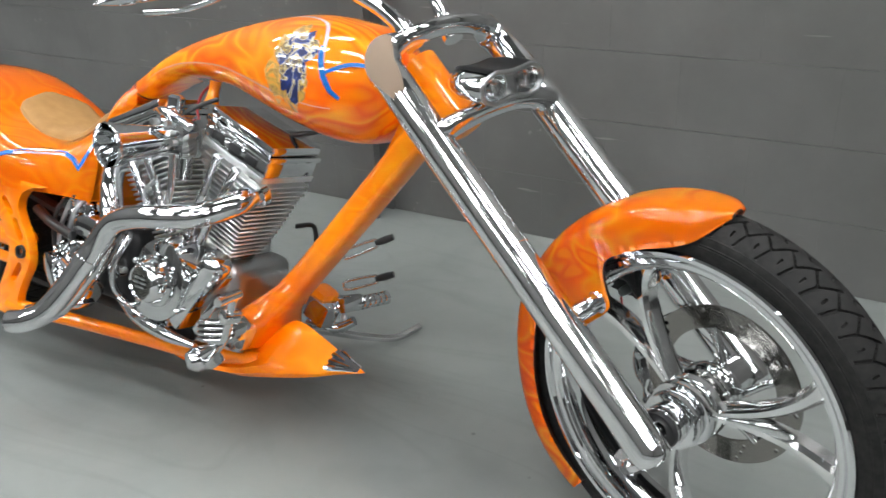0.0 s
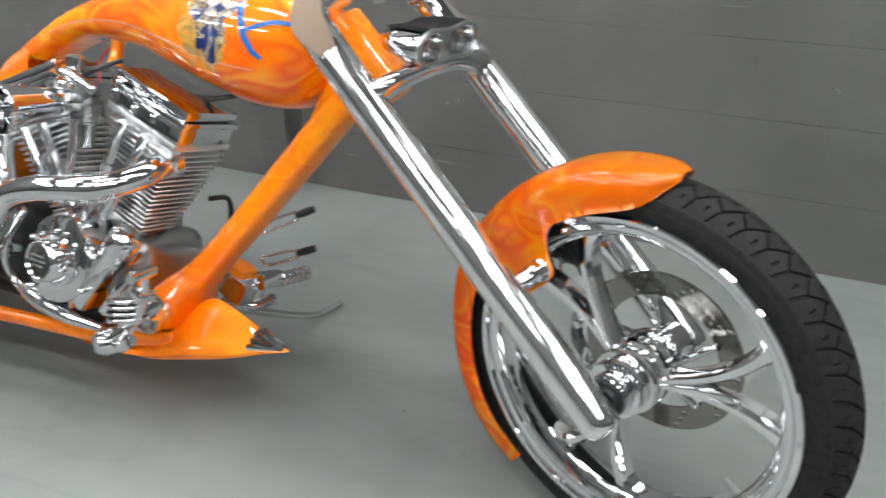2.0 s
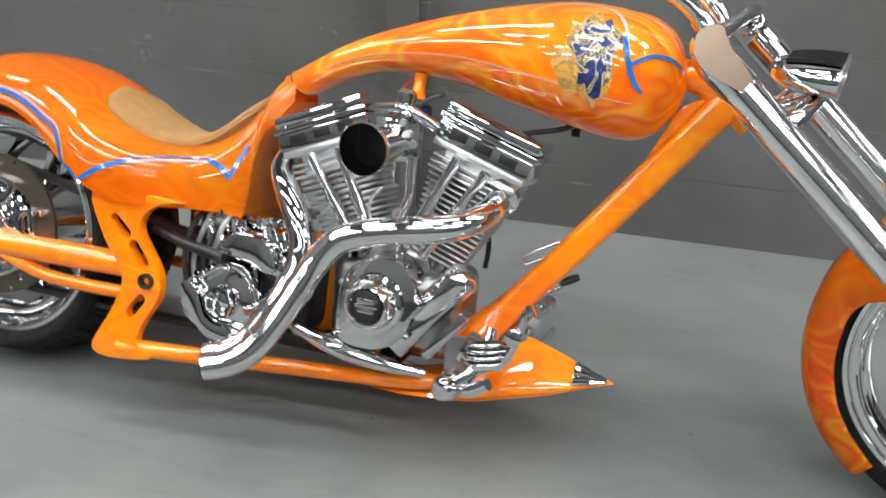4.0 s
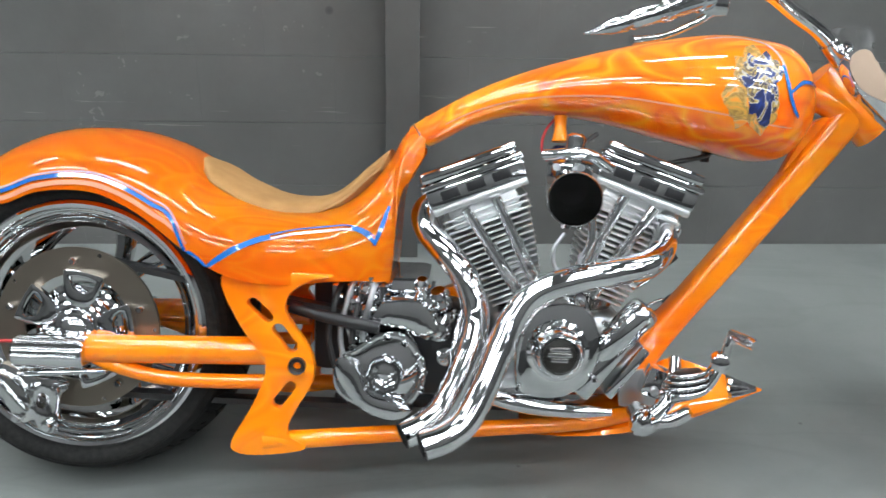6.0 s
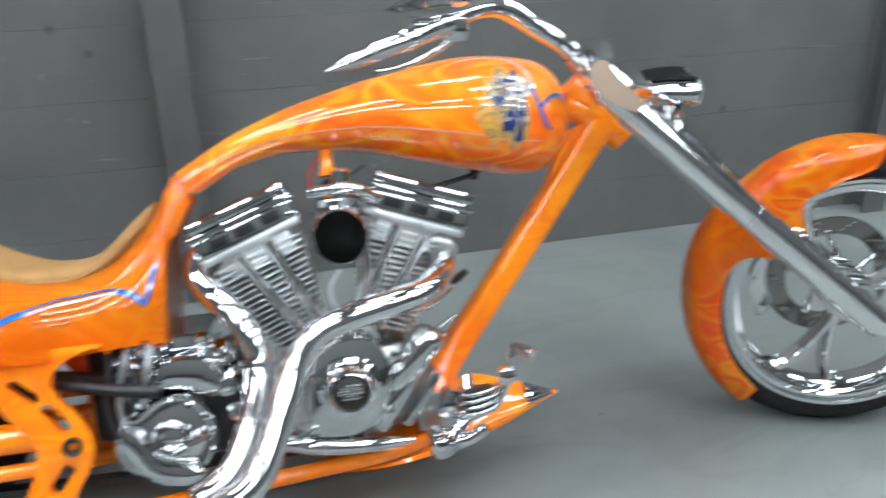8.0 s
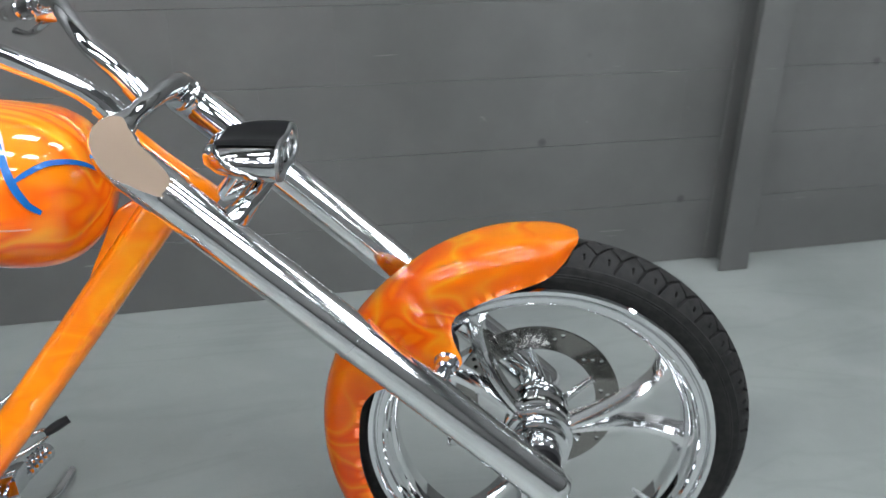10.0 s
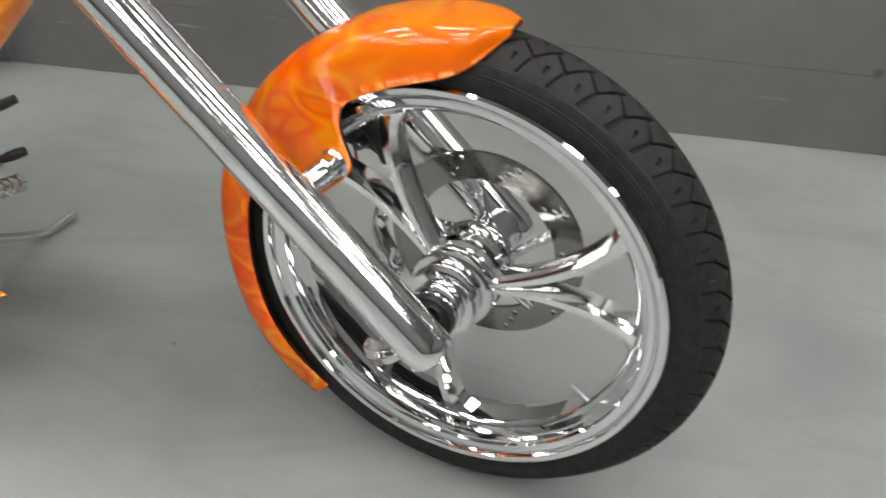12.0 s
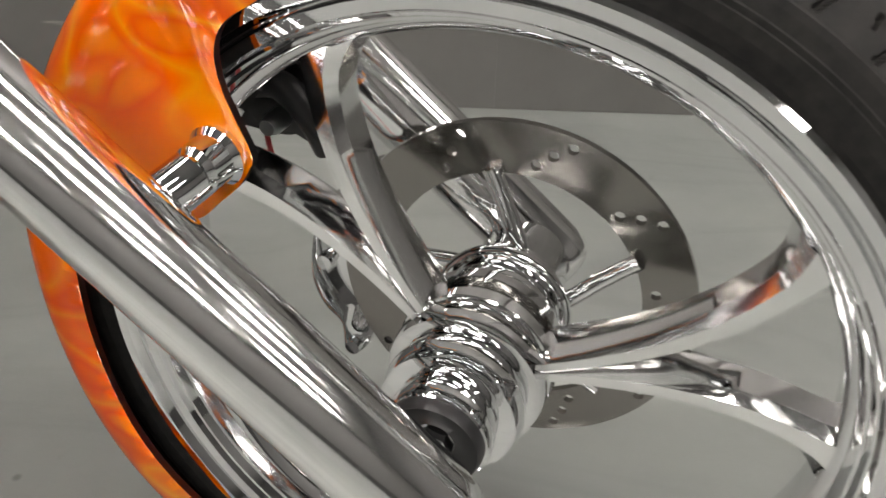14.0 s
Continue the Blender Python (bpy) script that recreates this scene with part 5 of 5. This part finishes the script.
# ---- transmission and the parts behind the engine ----
bm = bmesh.new()
box(bm, (-0.560, 0.0, 0.285), (0.230, 0.230, 0.190), 0.04, None, 4)
trans = part("transmission", bm, DARK, bike, "dark transmission case")
bm = bmesh.new()
COVER = [(-0.697, 0.272), (-0.651, 0.310), (-0.610, 0.335), (-0.570, 0.335), (-0.541, 0.311), (-0.521, 0.266), (-0.533, 0.218), (-0.569, 0.180), (-0.605, 0.172), (-0.689, 0.211)]
mx, mz = -0.606, 0.256
plate(bm, rounded(COVER, 4), [rounded([(mx + (x - mx) * 0.84, mz + (z - mz) * 0.84) for x, z in COVER], 4)], (0, -0.128, 0), (1, 0, 0), (0, 0, 1), 0.046, 0.006)
part("round_cover", bm, CHROME, trans, "chrome rim of the clutch cover", 25)
bm = bmesh.new()
rows = [[V(mx + (x - mx) * k, -0.160 - 0.012 * (1 - (k / 0.86) ** 2), mz + (z - mz) * k) for x, z in rounded(COVER, 4)] for k in (0.86, 0.82, 0.72, 0.58, 0.42, 0.24, 0.04)]
vs = grid(bm, rows, loop=True)
bm.faces.new(vs[-1])
part("cover_face", bm, CHROME, trans, "mirror-bright domed clutch cover face", 60)
bm = bmesh.new()
lathe(bm, [(-0.150, 0.036), (-0.196, 0.036), (-0.204, 0.033), (-0.204, 0.028), (-0.196, 0.026), (-0.160, 0.026)], (-0.600, 0, 0.258), sides=8, closed=True)
part("clutch_ring", bm, CHROME, trans, "eight-sided chrome ring", 20)
bm = bmesh.new()
lathe(bm, [(-0.186, 0.001), (-0.184, 0.014), (-0.180, 0.026), (-0.176, 0.028)], (-0.600, 0, 0.258), sides=24)
part("ring_bore", bm, CHROME, trans, "chrome floor of the ring")
bm = bmesh.new()
plate(bm, rounded([(-0.628, 0.352), (-0.612, 0.390), (-0.570, 0.400), (-0.528, 0.390), (-0.500, 0.340), (-0.520, 0.324), (-0.567, 0.338)], 4), [], (0, -0.110, 0), (1, 0, 0), (0, 0, 1), 0.048, 0.012)
part("end_cover", bm, CHROME, trans, "domed chrome gearbox end cover", 30)
for k in range(9):
    bm = bmesh.new()
    w = radians(-20 + 26 * k)
    lathe(bm, [(-0.150, 0.002), (-0.182, 0.005), (-0.178, 0.007), (-0.165, 0.007)], (-0.606 + 0.080 * math.cos(w), 0, 0.254 + 0.074 * math.sin(w)), sides=8)
    part("cover_bolt", bm, CHROME, trans)
for k, (x, y, z, r, h) in enumerate(((-0.500, -0.120, 0.395, 0.020, 0.040), (-0.535, -0.135, 0.415, 0.013, 0.050), (-0.640, -0.135, 0.425, 0.014, 0.040), (-0.480, -0.100, 0.350, 0.018, 0.050), (-0.668, -0.125, 0.385, 0.016, 0.030))):
    bm = bmesh.new()
    lathe(bm, [(-h / 2, 0.002), (-h / 2, r), (-h / 4, r * 1.1), (0.0, r * 0.8), (h / 4, r * 1.05), (h / 2, r * 0.7), (h / 2, 0.002)], (x, y, z), (0.3 * (k % 3 - 1), -0.5, 1.0), 16)
    part("oil_fitting", bm, CHROME, trans, "chrome oil fitting")
bm = bmesh.new()
plate(bm, rounded([(-0.690, 0.245), (-0.690, 0.290), (-0.655, 0.275), (-0.630, 0.220), (-0.580, 0.205), (-0.545, 0.190), (-0.580, 0.168), (-0.640, 0.185)], 4), [], (0, -0.140, 0), (1, 0, 0), (0, 0, 1), 0.050, 0.010)
part("side_cover", bm, CHROME, trans, "curved chrome lower cover")
bm = bmesh.new()
box(bm, (-0.600, 0.0, 0.402), (0.160, 0.190, 0.060), 0.018)
box(bm, (-0.570, -0.06, 0.375), (0.130, 0.150, 0.035), 0.010, pose(0, 0, 0, 0, -14, 0))
part("top_cover", bm, CHROME, trans)
for k in range(4):
    bm = bmesh.new()
    x = -0.700 + 0.022 * k
    tube(bm, [(x + 0.012, -0.118 - 0.008 * (k % 2), 0.432), (x, -0.150 + 0.01 * (k % 3), 0.390), (x - 0.012, -0.150, 0.320), (x + 0.006, -0.145, 0.240), (x + 0.03, -0.13, 0.18)], 0.0055, 12)
    part("oil_line", bm, HOSE if k % 2 else CABLE, trans, "braided steel oil line" if k % 2 else "dark oil line")
for k in range(4):
    bm = bmesh.new()
    lathe(bm, [(-0.012, 0.002), (-0.012, 0.012), (0.012, 0.012), (0.016, 0.008), (0.02, 0.002)], (-0.700 + 0.03 * k, -0.125, 0.405), (0, 0, 1), 6)
    part("line_fitting", bm, CHROME, trans)
for x, z, r in ((-0.500, 0.335, 0.026), (-0.486, 0.282, 0.020), (-0.522, 0.372, 0.017), (-0.640, 0.365, 0.018)):
    bm = bmesh.new()
    lathe(bm, [(-0.060, r * 0.9), (-0.120, r), (-0.134, r * 0.9), (-0.138, r * 0.6), (-0.146, r * 0.55), (-0.148, 0.001)], (x, 0, z), sides=22)
    part("round_fitting", bm, CHROME, trans, "round chrome fitting")
bm = bmesh.new()
box(bm, (-0.535, -0.118, 0.348), (0.052, 0.036, 0.060), 0.008, pose(0, 0, 0, 0, 18, 0))
part("valve_block", bm, CHROME, trans)
bm = bmesh.new()
box(bm, (-0.660, -0.128, 0.330), (0.040, 0.030, 0.050), 0.008, pose(0, 0, 0, 0, -20, 0))
part("valve_block", bm, CHROME, trans)
bm = bmesh.new()
tube(bm, [(-0.785, -0.150, 0.376), (-0.698, -0.165, 0.358), (-0.614, -0.165, 0.343)], 0.012, 14)
part("shaft", bm, DARK, trans, "dark shaft")
bm = bmesh.new()
box(bm, (-0.480, 0.0, 0.175), (0.460, 0.180, 0.030), 0.010)
part("engine_plate", bm, DARK, frame_main, "dark cradle under the engine")
# black block added to stand for the deep shade behind the transmission
bm = bmesh.new()
box(bm, (-0.690, 0.0, 0.350), (0.130, 0.170, 0.240), 0.025)
part("shade_block", bm, DARK, frame_main, "added black block that darkens the gap under the seat")
bm = bmesh.new()
tube(bm, [(-0.470, -0.10, 0.20), (-0.475, -0.14, 0.24), (-0.470, -0.15, 0.30), (-0.455, -0.12, 0.37)], 0.008, 12)
tube(bm, [(-0.165, -0.160, 0.190), (-0.250, -0.166, 0.194), (-0.350, -0.160, 0.203), (-0.450, -0.140, 0.222)], [0.007, 0.015, 0.017, 0.011], 16)
part("oil_pipe", bm, CHROME, engine, "thin chrome oil pipe")


# ---- forward controls ----
def control(s):
    bm = bmesh.new()
    box(bm, (-0.070, s * 0.135, 0.245), (0.070, 0.050, 0.060), 0.012, pose(0, 0, 0, 0, 20, 0))
    box(bm, (-0.040, s * 0.190, 0.262), (0.050, 0.075, 0.040), 0.010, pose(0, 0, 0, 0, -10, 0))
    root = part("foot_control", bm, CHROME, bike, "chrome forward foot control")
    if s > 0:
        bm = bmesh.new()
        prof = [(0.0, 0.006), (0.0, 0.016)]
        for k in range(5):
            prof += [(0.012 + 0.018 * k, 0.017), (0.014 + 0.018 * k, 0.013), (0.022 + 0.018 * k, 0.013), (0.024 + 0.018 * k, 0.017)]
        prof += [(0.108, 0.018), (0.114, 0.012), (0.115, 0.002)]
        lathe(bm, [(s * a, r) for a, r in prof], (-0.030, s * 0.205, 0.258), (0.15, 1, 0.05), 20)
        part("foot_peg", bm, CHROME, root, "ribbed chrome foot peg")
    else:
        bm = bmesh.new()
        box(bm, (-0.040, -0.215, 0.274), (0.066, 0.046, 0.038), 0.012, pose(0, 0, 0, 0, -12, 0))
        peg = part("foot_peg", bm, DARK, root, "black rubber foot peg with chrome bars")
        for k in range(4):
            bm = bmesh.new()
            q = V(-0.040, -0.222, 0.2565 + 0.0120 * k)
            tube(bm, [q + V(-0.044 + 0.004 * k, 0.012, -0.008), q + V(-0.020, -0.022, -0.003), q + V(0.020, -0.022, 0.005), q + V(0.044, 0.010, 0.010)], 0.0042, 10)
            part("bar", bm, CHROME, peg)
        bm = bmesh.new()
        plate(bm, rounded([(-0.142, 0.196), (-0.142, 0.252), (-0.128, 0.262), (-0.078, 0.262), (-0.066, 0.250), (-0.070, 0.200), (-0.080, 0.190), (-0.130, 0.188)], 3), [], (0, -0.104, 0), (1, 0, 0), (0, 0, 1), 0.012, 0.003)
        part("mount_plate", bm, SATIN, root, "grey alloy mounting plate", 25)
        bm = bmesh.new()
        tube(bm, [(-0.048, -0.150, 0.300), (-0.052, -0.172, 0.262), (-0.068, -0.188, 0.222), (-0.100, -0.194, 0.192)], [0.011, 0.013, 0.014, 0.016], 18)
        part("heel_lever", bm, CHROME, root, "thick curved chrome lever")
        bm = bmesh.new()
        lathe(bm, [(0.030, 0.004), (0.028, 0.018), (0.012, 0.026), (-0.010, 0.026), (-0.024, 0.018), (-0.028, 0.002)], (-0.110, -0.195, 0.186), (0.3, 1, 0.15), 24)
        part("pivot_knob", bm, CHROME, root, "round chrome pivot knob")
        bm = bmesh.new()
        lathe(bm, [(0.016, 0.003), (0.016, 0.016), (-0.016, 0.016), (-0.018, 0.012), (-0.018, 0.002)], (0.012, -0.232, 0.318), (0.2, 1, 0), 20)
        part("lever_boss", bm, CHROME, root)
    if s < 0:
        bm = bmesh.new()
        tube(bm, [(-0.060, s * 0.200, 0.235), (-0.010, s * 0.225, 0.262), (0.016, s * 0.235, 0.315), (0.024, s * 0.240, 0.358), (0.036, s * 0.242, 0.374)], [0.010, 0.009, 0.008, 0.008, 0.007], 12)
        tube(bm, [(0.030, s * 0.230, 0.368), (0.044, s * 0.280, 0.368), (0.050, s * 0.300, 0.366)], [0.010, 0.011, 0.009], 14)
        part("lever", bm, CHROME, root, "chrome toe lever")
    else:
        # heel and toe shifter: two looped arms with small pegs
        for x0, z0, x1, z1 in ((-0.070, 0.372, 0.040, 0.438), (-0.058, 0.298, 0.052, 0.352)):
            bm = bmesh.new()
            d = V(x1 - x0, 0, z1 - z0).normalized()
            n = V(-d.z, 0, d.x)
            a, b = V(x0, 0.196, z0), V(x1 - 0.030, 0.220, z1 - 0.018)
            tube(bm, [a, a + n * 0.010 + d * 0.012, b + n * 0.009 - d * 0.012, b], 0.0038, 10)
            tube(bm, [a, a - n * 0.010 + d * 0.012, b - n * 0.009 - d * 0.012, b], 0.0038, 10)
            part("lever", bm, CHROME, root, "chrome looped shift lever")
            bm = bmesh.new()
            tube(bm, [b - d * 0.006, b + d * 0.014 + V(0, 0.010, 0), b + d * 0.036 + V(0, 0.018, 0)], [0.007, 0.0095, 0.008], 14)
            part("lever_peg", bm, DARK, root, "black rubber lever peg")
        bm = bmesh.new()
        tube(bm, [(-0.190, 0.150, 0.425), (-0.160, 0.178, 0.430), (-0.150, 0.184, 0.395), (-0.152, 0.184, 0.345)], 0.006, 12)
        part("shift_rod", bm, DARK, root, "dark shift linkage")
        bm = bmesh.new()
        box(bm, (-0.085, 0.150, 0.268), (0.055, 0.060, 0.060), 0.014, pose(0, 0, 0, 0, 20, 0))
        part("control_bracket", bm, PAINT, root, "orange control bracket")
    bm = bmesh.new()
    tube(bm, [(-0.110, s * 0.165, 0.195), (-0.070, s * 0.200, 0.190), (-0.030, s * 0.215, 0.215)], [0.018, 0.014, 0.012], 14)
    lathe(bm, [(s * -0.02, 0.004), (s * -0.02, 0.022), (s * 0.02, 0.022), (s * 0.026, 0.014), (s * 0.026, 0.002)], (-0.112, s * 0.172, 0.190), sides=20)
    part("master_cylinder", bm, CHROME, root)
    for k in range(3):
        bm = bmesh.new()
        lathe(bm, [(0.0, 0.004), (s * 0.004, 0.009), (s * 0.010, 0.008), (s * 0.012, 0.001)], (-0.085 + 0.03 * k, s * 0.160, 0.235 + 0.012 * (k % 2)), sides=12)
        part("bolt", bm, SATIN, root)


control(-1)
control(1)

# kickstand on the far side
INTO = pose(0, 0, 0, -LEAN, 0, 0).inverted()
bm = bmesh.new()
pts = [INTO @ V(*p) for p in ((-0.115, 0.150, 0.165), (-0.085, 0.230, 0.120), (-0.058, 0.340, 0.055), (-0.036, 0.430, 0.014), (-0.020, 0.510, 0.012))]
tube(bm, pts, [0.013, 0.011, 0.010, 0.010, 0.009], 14)
part("kickstand", bm, CHROME, bike, "chrome kickstand resting on the floor")

# ---- joints of the block wall ----
rnd = random.Random(4)
COURSE, LONG = 0.2115, 0.42
made = {}


def block(x0, x1, z0, z1):
    key = (round(x1 - x0, 3), round(z1 - z0, 3))
    if key not in made:
        bm = bmesh.new()
        box(bm, (0, 0, 0), (key[0] - 0.0001, 0.010, key[1] - 0.0011), 0.0004, None, 1)
        finish(bm, 20)
        me = bpy.data.meshes.new("block")
        bm.to_mesh(me)
        bm.free()
        me.materials.append(WALL)
        made[key] = me
    ob = new("block", made[key])
    ob.parent = wall_back
    ob.matrix_world = ROOM @ pose((x0 + x1) / 2, 0.0052 + rnd.uniform(-0.00004, 0.00004), (z0 + z1) / 2)


for r in range(7):
    x = -2.55 - (LONG / 2 if r % 2 else 0)
    while x < 3.4:
        block(x, x + LONG, r * COURSE, (r + 1) * COURSE)
        x += LONG
